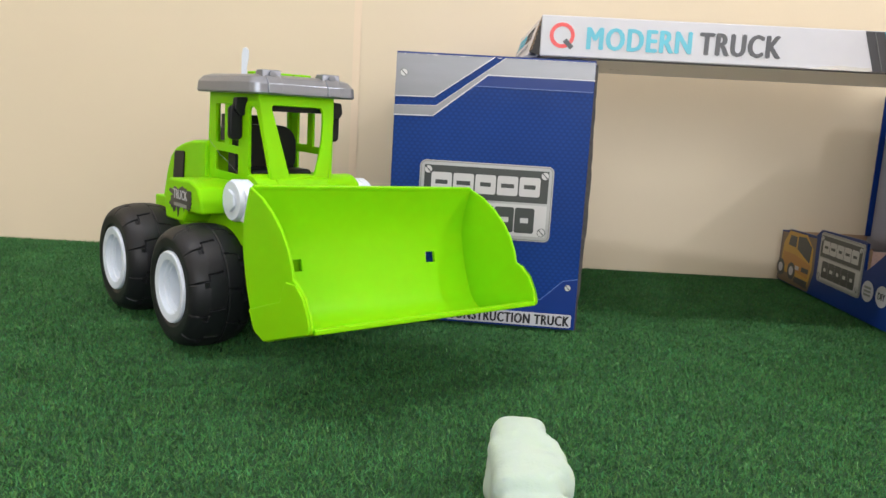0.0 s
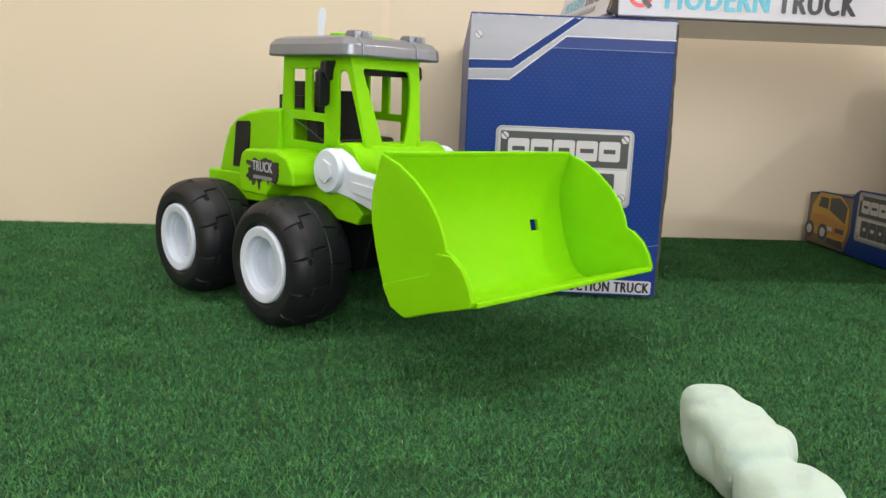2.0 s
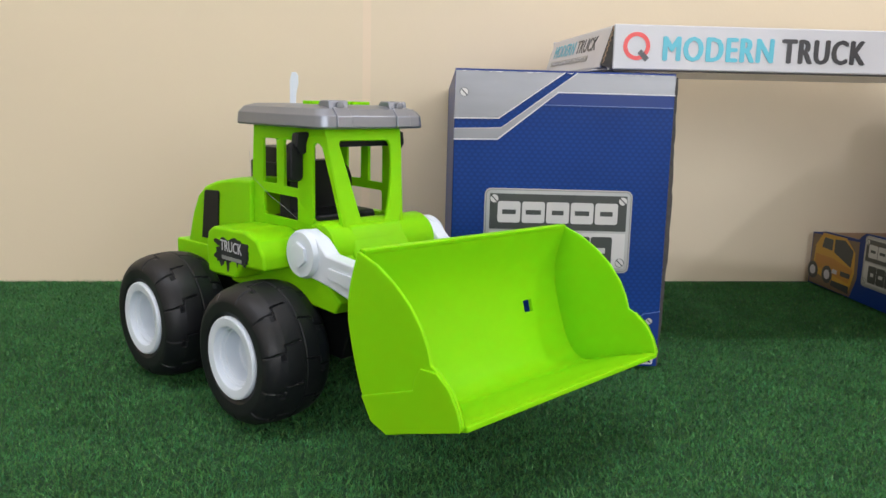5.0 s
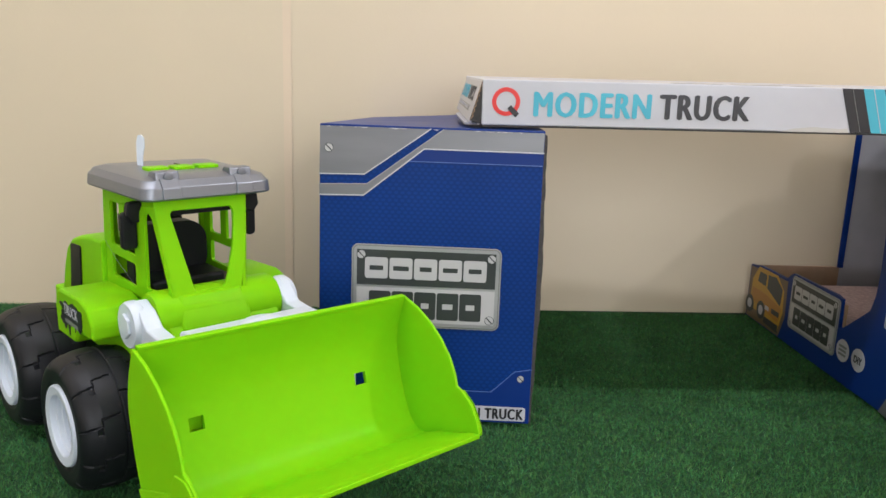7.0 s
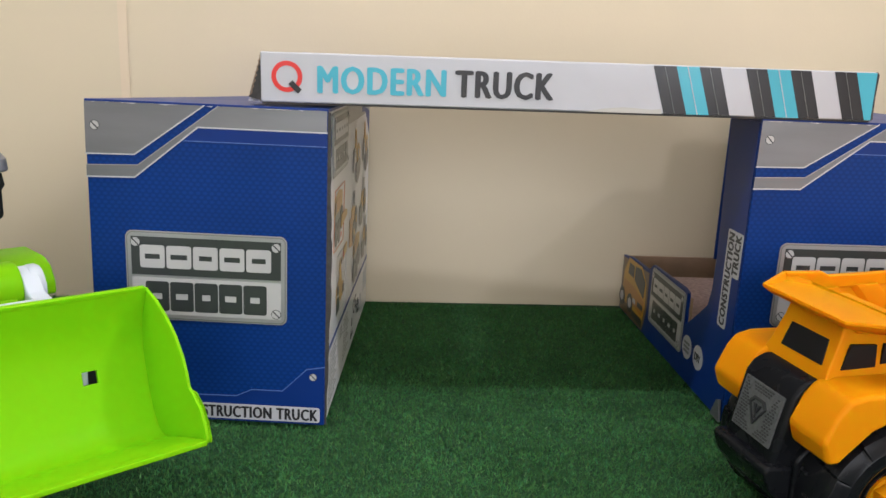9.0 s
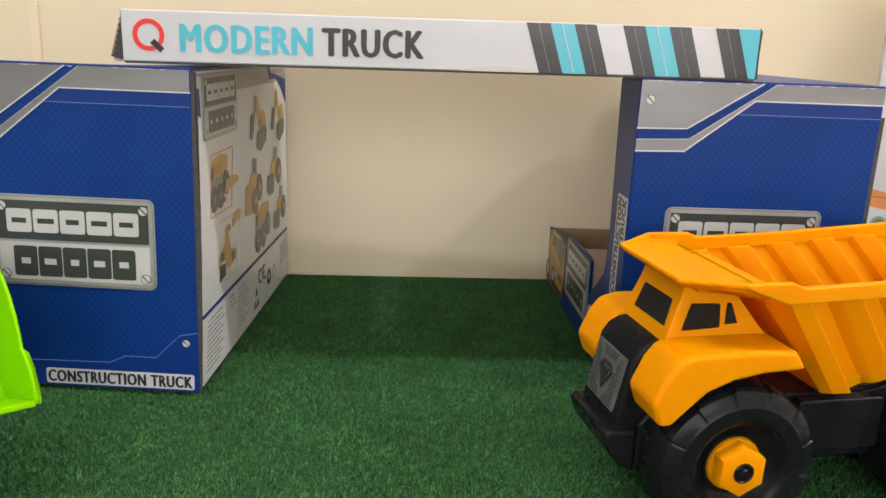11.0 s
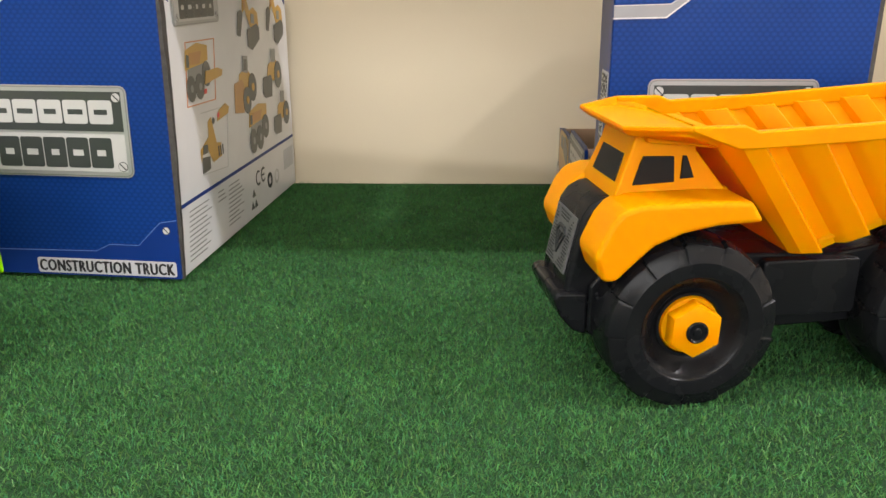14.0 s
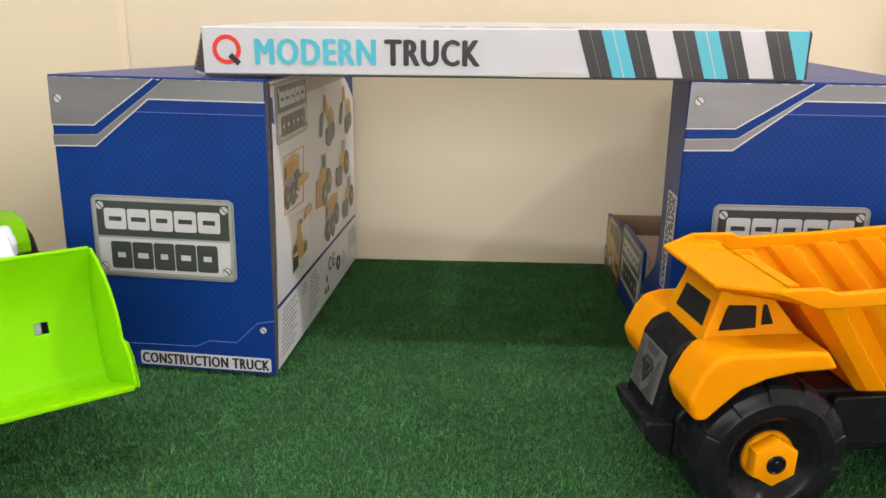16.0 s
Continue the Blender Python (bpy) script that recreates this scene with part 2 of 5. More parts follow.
def loft(sections, close=True, bm=None):
    """Skins a row of rings with the same number of points."""
    bm = bm or bmesh.new()
    rings = [[bm.verts.new(p) for p in s] for s in sections]
    n = len(rings[0])
    for r, s in zip(rings, rings[1:]):
        for i in range(n):
            j = (i + 1) % n
            bm.faces.new((r[i], r[j], s[j], s[i]))
    if close:
        bm.faces.new(rings[0])
        bm.faces.new(rings[-1])
    return bm


def ring(cx, cy, r, n=32, a0=0.0):
    return [(cx + r * math.cos(a0 + 2 * math.pi * i / n), cy + r * math.sin(a0 + 2 * math.pi * i / n)) for i in range(n)]


def rounded(x0, x1, y0, y1, r, n=5):
    pts = []
    for cx, cy, a in ((x1 - r, y1 - r, 0), (x0 + r, y1 - r, 90), (x0 + r, y0 + r, 180), (x1 - r, y0 + r, 270)):
        for i in range(n + 1):
            t = radians(a + 90 * i / n)
            pts.append((cx + r * math.cos(t), cy + r * math.sin(t)))
    return pts


def lathe(profile, n=48, closed=False, bm=None):
    """Turns (radius, y) round the y axis."""
    bm = bm or bmesh.new()
    rows = []
    for r, y in profile:
        rows.append([bm.verts.new((r * math.cos(2 * math.pi * i / n), y, r * math.sin(2 * math.pi * i / n))) for i in range(n)])
    pairs = list(zip(rows, rows[1:]))
    if closed:
        pairs.append((rows[-1], rows[0]))
    for a, b in pairs:
        for i in range(n):
            j = (i + 1) % n
            bm.faces.new((a[i], a[j], b[j], b[i]))
    bmesh.ops.remove_doubles(bm, verts=bm.verts, dist=1e-7)
    return bm


def letters(text, width, height, depth=0.0004, bold=0.0, shear=0.0):
    """Writing in the built-in font, fitted to a width and height, facing -y, from its lower left corner."""
    cu = bpy.data.curves.new("writing", "FONT")
    cu.body, cu.extrude, cu.shear, cu.resolution_u = text, 0.05, shear, 3
    cu.space_character = 1 + bold * 0.9
    ob = bpy.data.objects.new("writing", cu)
    scene.collection.objects.link(ob)
    dg = bpy.context.evaluated_depsgraph_get()
    me = bpy.data.meshes.new_from_object(ob.evaluated_get(dg))
    bm = bmesh.new()
    bm.from_mesh(me)
    bpy.data.objects.remove(ob)
    bpy.data.curves.remove(cu)
    bpy.data.meshes.remove(me)
    xs = [v.co.x for v in bm.verts]
    ys = [v.co.y for v in bm.verts]
    x0, y0, sx, sy = min(xs), min(ys), width / (max(xs) - min(xs)), height / (max(ys) - min(ys))
    deep = max(v.co.z for v in bm.verts)
    for v in bm.verts:
        v.co = ((v.co.x - x0) * sx, -(1 + v.co.z / deep) * depth / 2, (v.co.y - y0) * sy)
    if bold:
        # heavier strokes: the same letters again, a little to each side
        whole = bm.verts[:] + bm.edges[:] + bm.faces[:]
        step, d = 0, bold * 0.36 * height
        for ex, ez in ((-1, 0), (1, 0), (0, 0.45), (0, -0.45)):
            step += 1
            more = bmesh.ops.duplicate(bm, geom=whole)["geom"]
            bmesh.ops.translate(bm, verts=[g for g in more if isinstance(g, bmesh.types.BMVert)], vec=(ex * d, -0.00001 * step, ez * d))
    return bm


def stroke(points, w, depth=0.0004):
    """A thin printed line along points in the x-z plane."""
    bm = bmesh.new()
    for (xa, za), (xb, zb) in zip(points, points[1:]):
        d = Vector((xb - xa, zb - za)).normalized() * w / 2
        nx, nz = -d.y, d.x
        prism([(xa - d.x + nx, za - d.y + nz), (xa - d.x - nx, za - d.y - nz), (xb + d.x - nx, zb + d.y - nz), (xb + d.x + nx, zb + d.y + nz)], -depth, 0.0, bm=bm)
    return bm


def sheet(points, depth=0.0004, lift=0.0):
    """A flat printed shape in the x-z plane, facing -y."""
    return prism(points, -depth - lift, -lift)


def rect(x0, x1, z0, z1):
    return [(x0, z0), (x1, z0), (x1, z1), (x0, z1)]


# ---- structure ----
def structure(name, bm, mat, label, category, m=None):
    ob = part(name, bm, mat, None, label, m)
    return tagged(ob, "", category, "", "structure")


structure("floor", box(-1.9, 4.2, -1.8, 1.4, -0.06, -0.012), M["floor"], "pale laminate floor under the artificial turf", "floor")
structure("ground", box(-1.5, 0.79, -1.2, 1.075, -0.0118, -0.0042), M["turf_base"], "dark green backing of the artificial turf sheet", "turf")
WALL = pose(-0.13, 1.0415, 0, 0, 0, 1.7)
structure("wall_back_left", box(-1.8, 0.0, 0, 0.05, -0.012, 2.8), M["wall"], "cream painted wall board behind the toys", "wall", WALL)
structure("wall_back_right", box(0.0, 4.4, 0.0008, 0.0508, -0.012, 2.8), M["wall"], "cream painted wall board behind the toys", "wall", WALL)
structure("trim", box(0.0, 0.0095, -0.0004, 0.0, -0.004, 2.8), M["strip"], "narrow paler joint strip on the cream wall", "trim", WALL)
# unseen shell added round the set for bounce light and reflections
structure("bounce_wall_left", box(-1.95, -1.9, -1.8, 1.4, -0.06, 2.8), M["room"], "unseen pale side wall added to bounce light", "wall")
structure("bounce_wall_right", box(4.2, 4.25, -1.8, 1.4, -0.06, 2.8), M["room"], "unseen pale side wall added to bounce light", "wall")
structure("bounce_wall_front", box(-1.95, 4.25, -1.85, -1.8, -0.06, 2.8), M["room"], "unseen pale wall added behind the camera to bounce light", "wall")
structure("ceiling", box(-1.95, 4.25, -1.85, 1.4, 2.8, 2.85), M["room"], "unseen pale ceiling added to bounce light", "ceiling")


# ---- cartons ----
def plate_art(parent, m, w, h, mat_lift=0.0):
    """The metal-look name plate: frame, dark and white halves, block marks, four screws."""
    p = part("name_plate", prism(rounded(0, w, 0, h, h * 0.08), -0.0006, 0), M["silver_pale"], parent, "silver-rimmed name plate print", m)
    e = h * 0.032
    part("plate_line", sheet(rounded(e * 0.35, w - e * 0.35, e * 0.35, h - e * 0.35, h * 0.07), 0.0002, 0.0006), M["grey_print"], p)
    part("plate_bevel", sheet(rounded(e * 0.75, w - e * 0.75, e * 0.75, h - e * 0.75, h * 0.06), 0.0002, 0.0008), M["silver_pale"], p)
    part("plate_upper", sheet(rect(2 * e, w - 2 * e, h * 0.51, h - 2 * e), 0.0002, 0.001), M["plate_dark"], p)
    part("plate_lower", sheet(rect(2 * e, w - 2 * e, 2 * e, h * 0.48), 0.0002, 0.001), M["pale_grey_print"], p)
    # the maker's mark as plain slotted blocks: five pale above, five dark below
    for k, (up, low) in enumerate(((0.30, 0.20), (0.34, 0.26), (0.26, 0.18), (0.32, 0.24), (0.28, 0.20))):
        for x, bw, z0, bh, reach, thin, mat in ((0.090 + k * 0.165, 0.154, 0.590, 0.255, up, 0.11, "pale_grey_print"), (0.120 + k * 0.1525, 0.146, 0.105, 0.335, low, 0.10, "plate_dark")):
            x0, x1, z1, z2 = w * x, w * (x + bw), h * z0, h * (z0 + bh)
            mx, mz = (x0 + x1) / 2, (z1 + z2) / 2
            slot = rect(mx - (x1 - x0) * reach, mx + (x1 - x0) * reach, mz - (z2 - z1) * thin, mz + (z2 - z1) * thin)
            part("mark_block", prism(rounded(x0, x1, z1, z2, (x1 - x0) * 0.10, 2), -0.0014, -0.0012, holes=[slot]), M[mat], p)
    for sx in (0.065, 0.935):
        for sz in (0.125, 0.875):
            screw(p, w * sx, h * sz, h * 0.048, 0.0014)
    return p


def screw(parent, x, z, r, lift=0.0):
    part("screw_rim", sheet(ring(x, z, r * 1.15, 20), 0.0001, lift), M["plate_dark"], parent)
    s = part("screw_print", sheet(ring(x, z, r, 20), 0.0002, lift + 0.0001), M["pale_grey_print"], parent)
    part("slot", stroke([(x - r * 0.6, z + r * 0.6), (x + r * 0.6, z - r * 0.6)], r * 0.26, 0.0004 + lift), M["black_print"], s)


def front_art(panel, w, h, rise=0.0):
    """The blue carton's printed front: silver corner, bands, plate, lower line and title."""
    k, top = w / 0.179, h - 0.2440 + rise

    def f(u, z):
        return (u * k, min(h - 0.0003, z + (top if z > 0.06 else 0.0)))
    corner = part("silver_corner", sheet([f(0, 0.2055), f(0.0362, 0.2062), f(0.0885, 0.2437), f(0.0004, 0.2437)]), M["silver"], panel)
    part("corner_edge", stroke([f(0, 0.2055), f(0.0362, 0.2062), f(0.0885, 0.2437)], 0.0009, 0.0006), M["white_print"], corner)
    part("silver_band", sheet([f(0, 0.1885), f(0.0358, 0.1893), f(0.0838, 0.2280), f(0.1785, 0.2280), f(0.1785, 0.2437), f(0.0988, 0.2437), f(0.0385, 0.1985), f(0, 0.1972)]), M["silver"], panel)
    part("band_edge", stroke([f(0, 0.1885), f(0.0358, 0.1893), f(0.0838, 0.2280), f(0.1785, 0.2280)], 0.0010, 0.0006), M["white_print"], panel)
    part("band_edge", stroke([f(0, 0.1972), f(0.0385, 0.1985), f(0.0988, 0.2437)], 0.0006, 0.0006), M["silver_pale"], panel)
    part("blue_band", sheet([f(0.0708, 0.2180), f(0.0838, 0.2275), f(0.1782, 0.2275), f(0.1782, 0.2180)], 0.0003), M["blue_plain"], panel)
    part("fine_line", stroke([f(0.0708, 0.2178), f(0.178, 0.2178)], 0.0006), M["blue_line"], panel)
    plate_art(panel, pose(0.0270 * k, -0.0002, 0.0805 + top - rise), 0.1225, 0.0690)
    low = [f(0.014, 0.0195), f(0.110, 0.0210), f(0.122, 0.0268), f(0.146, 0.0268), f(0.165, 0.0455), f(0.1787, 0.0480)]
    part("lower_band", sheet([f(0.014, 0.0002), *low, f(0.1787, 0.0002)], 0.0003), M["blue_plain"], panel)
    part("lower_line", stroke(low, 0.0006, 0.0005), M["blue_line"], panel)
    screw(panel, 0.1700 * k, 0.0395, 0.0027, 0.0004)
    screw(panel, 0.0075 * k, 0.2265 + top, 0.0032, 0.0004)
    # pale nicks on the top fold: worn paper and painted edge glints
    rng = random.Random(int(w * 10000))
    for i in range(16):
        x = rng.uniform(0.002, w - 0.010)
        ln = rng.uniform(0.002, 0.010)
        part("fold_wear_glint", sheet([(x, h - 0.0004), (x + ln, h - 0.0004), (x + ln * 0.7, h - 0.0004 - rng.uniform(0.0003, 0.0009)), (x + ln * 0.2, h - 0.0006)], 0.0003, 0.0004), M["pale_grey_print"], panel)
    title = part("title_patch", sheet(rounded(0.0590 * k, 0.1755 * k, 0.0018, 0.0142, 0.0020, 3), 0.0006), M["white_print"], panel)
    part("title", letters("CONSTRUCTION TRUCK", 0.1125 * k, 0.0092, 0.0003, bold=0.15), M["black_print"], title, "", pose(0.0610 * k, -0.0006, 0.0034))


def patch(name, panel, mat, points, lift=0.0003):
    return part(name, sheet(points, 0.0002, lift), M[mat], panel)


def vehicle_picture(panel, kind, x, z, w, h):
    """A small printed photograph of a toy vehicle, made of flat patches in a box of that width and height."""
    def q(*pts):
        return [(x + u * w, z + v * h) for u, v in pts]

    def wheel(u, v, r):
        t = part("wheel_print", sheet([(x + u * w + r * w * math.cos(a), z + v * h + r * 1.15 * w * math.sin(a)) for a in [math.pi * i / 8 for i in range(16)]], 0.0002, 0.0007), M["plate_dark"], pic)
        part("hub_print", sheet(ring(x + (u + 0.1 * r) * w, z + v * h, r * w * 0.34, 10), 0.0002, 0.0009), M["yellow_print" if kind != "dumper" else "grey_print"], t)
    if kind == "digger":
        pic = patch("vehicle_picture", panel, "yellow_print", q((0.28, 0.62), (0.40, 0.70), (0.60, 0.38), (0.98, 0.40), (0.96, 0.62), (0.78, 0.72), (0.60, 0.66), (0.46, 0.98), (0.34, 1.0)), 0.0003)
        patch("bucket_print", pic, "plate_dark", q((0.0, 0.30), (0.14, 0.26), (0.30, 0.62), (0.22, 0.70), (0.08, 0.66)), 0.0005)
        patch("track_print", pic, "plate_dark", q((0.42, 0.08), (0.62, 0.0), (0.98, 0.16), (1.0, 0.36), (0.88, 0.44), (0.44, 0.36)), 0.0006)
        patch("cab_print", pic, "grey_print", q((0.62, 0.46), (0.78, 0.44), (0.78, 0.60), (0.64, 0.62)), 0.0007)
        patch("arm_print", pic, "amber_print", q((0.34, 0.70), (0.44, 0.72), (0.42, 0.94), (0.36, 0.96)), 0.0005)
    elif kind == "loader":
        pic = patch("vehicle_picture", panel, "yellow_print", q((0.20, 0.22), (0.72, 0.30), (0.84, 0.60), (0.62, 0.78), (0.30, 0.70)), 0.0003)
        patch("blade_print", pic, "amber_print", q((0.0, 0.06), (0.40, 0.0), (0.46, 0.50), (0.38, 0.60), (0.05, 0.56)), 0.0005)
        patch("cage_print", pic, "grey_print", q((0.44, 0.72), (0.68, 0.68), (0.70, 0.98), (0.48, 1.0)), 0.0006)
        patch("cage_window_print", pic, "plate_dark", q((0.50, 0.75), (0.62, 0.73), (0.64, 0.92), (0.53, 0.94)), 0.0008)
        wheel(0.84, 0.40, 0.19)
        wheel(0.56, 0.20, 0.18)
    elif kind == "roller":
        pic = patch("vehicle_picture", panel, "yellow_print", q((0.24, 0.30), (0.80, 0.34), (0.95, 0.62), (0.70, 0.80), (0.34, 0.68)), 0.0003)
        patch("drum_print", pic, "plate_dark", q((0.0, 0.14), (0.12, 0.02), (0.46, 0.0), (0.52, 0.34), (0.46, 0.46), (0.04, 0.46)), 0.0005)
        patch("cage_print", pic, "grey_print", q((0.50, 0.72), (0.74, 0.70), (0.76, 0.98), (0.54, 1.0)), 0.0006)
        wheel(0.84, 0.42, 0.20)
    else:
        pic = patch("vehicle_picture", panel, "yellow_print", q((0.0, 0.55), (0.40, 0.50), (0.98, 0.66), (1.0, 0.92), (0.55, 1.0), (0.06, 0.90)), 0.0003)
        patch("bed_print", pic, "amber_print", q((0.14, 0.62), (0.60, 0.62), (0.72, 0.84), (0.20, 0.84)), 0.0005)
        patch("chassis_print", pic, "grey_print", q((0.04, 0.20), (0.80, 0.24), (0.94, 0.62), (0.10, 0.56)), 0.0004)
        for u, v in ((0.16, 0.20), (0.52, 0.20), (0.86, 0.40)):
            wheel(u, v, 0.19)
        patch("window_print", pic, "plate_dark", q((0.05, 0.60), (0.16, 0.58), (0.18, 0.80), (0.08, 0.82)), 0.0006)
    return pic


def closed_carton():
    """Tall blue carton with a white printed long side."""
    W, H, D, T = 0.179, 0.2440, 0.318, 0.003
    c = thing("blue_carton", pose(-0.0525, 0.7275, 0, 0, 0, -4.5), "closed blue toy carton with silver corner print, standing on turf", "carton")
    front = part("front_panel", box(0, W, 0, T, 0, H), M["blue"], c, "blue honeycomb-printed front panel", pose(0, 0, 0, -1.7), bevel=0.0012)
    front_art(front, W, H)
    low = H - 0.0135
    part("left_panel", prism([(T + 0.004, 0), (D, 0), (D, low - 0.002), (T + 0.004, H - 0.002)], 0, T, axis="x"), M["blue_plain"], c, bevel=0.001)
    part("back_panel", prism([(T, 0), (W - 0.0125, 0), (W - 0.0125, H - 0.006), (T, low - 0.002)], D - T, D), M["blue_plain"], c, bevel=0.001)
    part("bottom_panel", prism([(T, T + 0.004), (W - T - 0.001, T + 0.004), (W - 0.0130, D - T), (T, D - T)], 0.0005, 0.0035, axis="z"), M["board"], c)
    # the top sags towards its far left corner
    rows = []
    for i in range(13):
        v = i / 12
        y = 0.0075 + (D - 0.0075) * v
        row = []
        for j in range(9):
            u = j / 8
            z = H + 0.0012 - v * (0.0135 * (1 - u) + 0.003 * u) - 0.002 * math.sin(math.pi * u) * math.sin(math.pi * v)
            row.append((u * (W - 0.0092 * v), y, z))
        rows.append(row)
    bm = bmesh.new()
    grids = [[[bm.verts.new((x, y, z - dz)) for x, y, z in r] for r in rows] for dz in (0.0, 0.003)]
    for g in grids:
        for r0, r1 in zip(g, g[1:]):
            for j in range(8):
                bm.faces.new((r0[j], r0[j + 1], r1[j + 1], r1[j]))
    up, dn = grids
    for i in range(12):
        for j in (0, 8):
            bm.faces.new((up[i][j], up[i + 1][j], dn[i + 1][j], dn[i][j]))
    for j in range(8):
        for i in (0, 12):
            bm.faces.new((up[i][j], up[i][j + 1], dn[i][j + 1], dn[i][j]))
    part("top_panel", bm, M["blue_plain"], c, "blue glossy sagging top panel", bevel=0.0008)
    side = part("side_panel", prism([(0.0020, 0), (0.3235, 0), (0.3235, H - 0.005), (0.0150, H - 0.001), (0.0140, 0.18), (0.0120, 0.12), (0.0085, 0.07), (0.0045, 0.03)], 0, T), M["lit_white_print"], c, "white printed side panel with small vehicle pictures", pose(W, 0.0035, 0, 0, 0, 91.6), bevel=0.001)
    side_art(side, 0.3235, H)
    # worn open flap edge between front and side
    bm = bmesh.new()
    rng = random.Random(4)
    zs = [i / 40 * (H - 0.002) for i in range(41)]
    secs = []
    for z in zs:
        bulge = 0.0018 + 0.0022 * math.sin(z / H * math.pi) ** 2 + rng.uniform(-0.0005, 0.0005)
        y1 = 0.0060 + 0.0125 * min(1.0, z / 0.20) ** 0.75
        y0 = 0.001 + z * 0.029
        secs.append([(W - 0.001, y0, z), (W + bulge, y0 + 0.0005, z), (W + bulge * 0.3, y1, z), (W - 0.003, y1, z)])
    loft(secs, bm=bm)
    worn = part("worn_edge", bm, M["board_edge"], c, "dark frayed board edge")
    for z, hgt in ((0.1385, 0.0040), (0.1130, 0.0022)):
        part("torn_paper", prism([(W + 0.0004, z), (W + 0.0022, z + hgt * 0.4), (W + 0.0030, z + hgt), (W + 0.0008, z + hgt * 0.8)], 0.0060, 0.0070), M["white_print"], worn, "torn white paper")
    return c


def side_art(p, d, h):
    """The white long side: grey header, name plate, photographs of vehicles, small print and marks."""
    patch("grey_header", p, "taupe_print", [(0.016, h * 0.985), (d - 0.002, h * 0.985), (d - 0.002, h * 0.925), (0.270, 0.2235), (0.124, 0.2235), (0.100, 0.2380), (0.016, 0.2385)], 0.0)
    patch("blue_corner", p, "blue_plain", [(0.235, h * 0.982), (d - 0.003, h * 0.982), (d - 0.003, 0.1990), (0.2945, 0.2165), (0.2750, 0.2260), (0.245, 0.2270)], 0.0001)
    band = patch("corner_band", p, "silver_pale", [(0.246, 0.2385), (d - 0.004, 0.2385), (d - 0.004, 0.2235), (0.285, 0.2290), (0.252, 0.2330)], 0.0003)
    for i in range(3):
        patch("band_window", band, "grey_print", rect(0.262 + i * 0.016, 0.271 + i * 0.016, 0.2320, 0.2365), 0.0005)
    patch("blue_tab", p, "blue_plain", [(0.0135, 0.2300), (0.0225, 0.2300), (0.0245, 0.2080), (0.0145, 0.2120)], 0.0001)
    plate_art(p, pose(0.0275, -0.0004, 0.1900), 0.0930, 0.0500)
    f1 = [(0.0400, 0.1285), (0.0990, 0.1270), (0.1065, 0.1770), (0.0468, 0.1774), (0.0400, 0.1285)]
    part("photo_frame", stroke(f1, 0.0009), M["orange_print"], p)
    vehicle_picture(p, "dumper", 0.0415, 0.1330, 0.0480, 0.0430)
    patch("tool_print", p, "yellow_print", [(0.0760, 0.1420), (0.1150, 0.1455), (0.1180, 0.1500), (0.1060, 0.1530), (0.0800, 0.1525)], 0.0012)
    patch("tool_tip_print", p, "red_print", [(0.0730, 0.1345), (0.0790, 0.1350), (0.0790, 0.1385), (0.0740, 0.1385)], 0.0012)
    f2 = [(0.0580, 0.0700), (0.1140, 0.0650), (0.1240, 0.1180), (0.0644, 0.1200)]
    part("photo_frame", stroke(f2, 0.0006), M["pale_grey_print"], p)
    digger_picture(p, 0.0560, 0.0700, 0.0480)
    for kind, x, z, w, hh in (("digger", 0.1635, 0.1600, 0.0640, 0.0550), ("digger", 0.2500, 0.1600, 0.0590, 0.0560), ("loader", 0.1425, 0.1050, 0.0620, 0.0520), ("roller", 0.2265, 0.1090, 0.0620, 0.0480),
                              ("dumper", 0.1775, 0.0660, 0.0560, 0.0420), ("roller", 0.2540, 0.0670, 0.0560, 0.0440)):
        vehicle_picture(p, kind, x, z, w, hh)
    part("blue_rule", stroke([(0.0080, 0.0555), (d - 0.004, 0.0560)], 0.0030), M["blue_plain"], p)
    rng = random.Random(7)
    for x0, x1, z0, rows in ((0.0230, 0.078, 0.0480, 11), (0.086, 0.106, 0.0480, 3), (0.112, 0.152, 0.0475, 10)):
        for r in range(rows):
            z = z0 - r * 0.0039
            x = x0 - 0.0008 * r
            part("small_print", sheet(rect(x, x + (x1 - x0) * rng.uniform(0.62, 1.0), z - 0.0009, z), 0.0003), M["grey_print"], p)
    # conformity mark, recycling ring, warning triangles, code
    for x in (0.193, 0.209):
        arc = [(x + 0.0066 * math.cos(radians(a)), 0.0358 + 0.0066 * math.sin(radians(a))) for a in range(60, 301, 24)]
        part("conformity_mark", stroke(arc, 0.0018), M["plate_dark"], p)
    part("conformity_mark", stroke([(0.2035, 0.0358), (0.2105, 0.0358)], 0.0018), M["plate_dark"], p)
    loop = ring(0.2290, 0.0250, 0.0062, 18)
    part("recycling_ring", stroke(loop + loop[:1], 0.0036), M["plate_dark"], p)
    loop = ring(0.2530, 0.0240, 0.0065, 18)
    part("pale_ring", stroke(loop + loop[:1], 0.002), M["pale_grey_print"], p)
    for x, z in ((0.1765, 0.0235), (0.171, 0.0120), (0.181, 0.0120)):
        part("warning_mark", sheet([(x - 0.0045, z - 0.003), (x + 0.0045, z - 0.003), (x, z + 0.0045)], 0.0004), M["plate_dark"], p)
    for i in range(14):
        part("code_bar", sheet(rect(0.2815 + i * 0.0026, 0.2830 + i * 0.0026, 0.024, 0.046), 0.0003), M["pale_grey_print"], p)


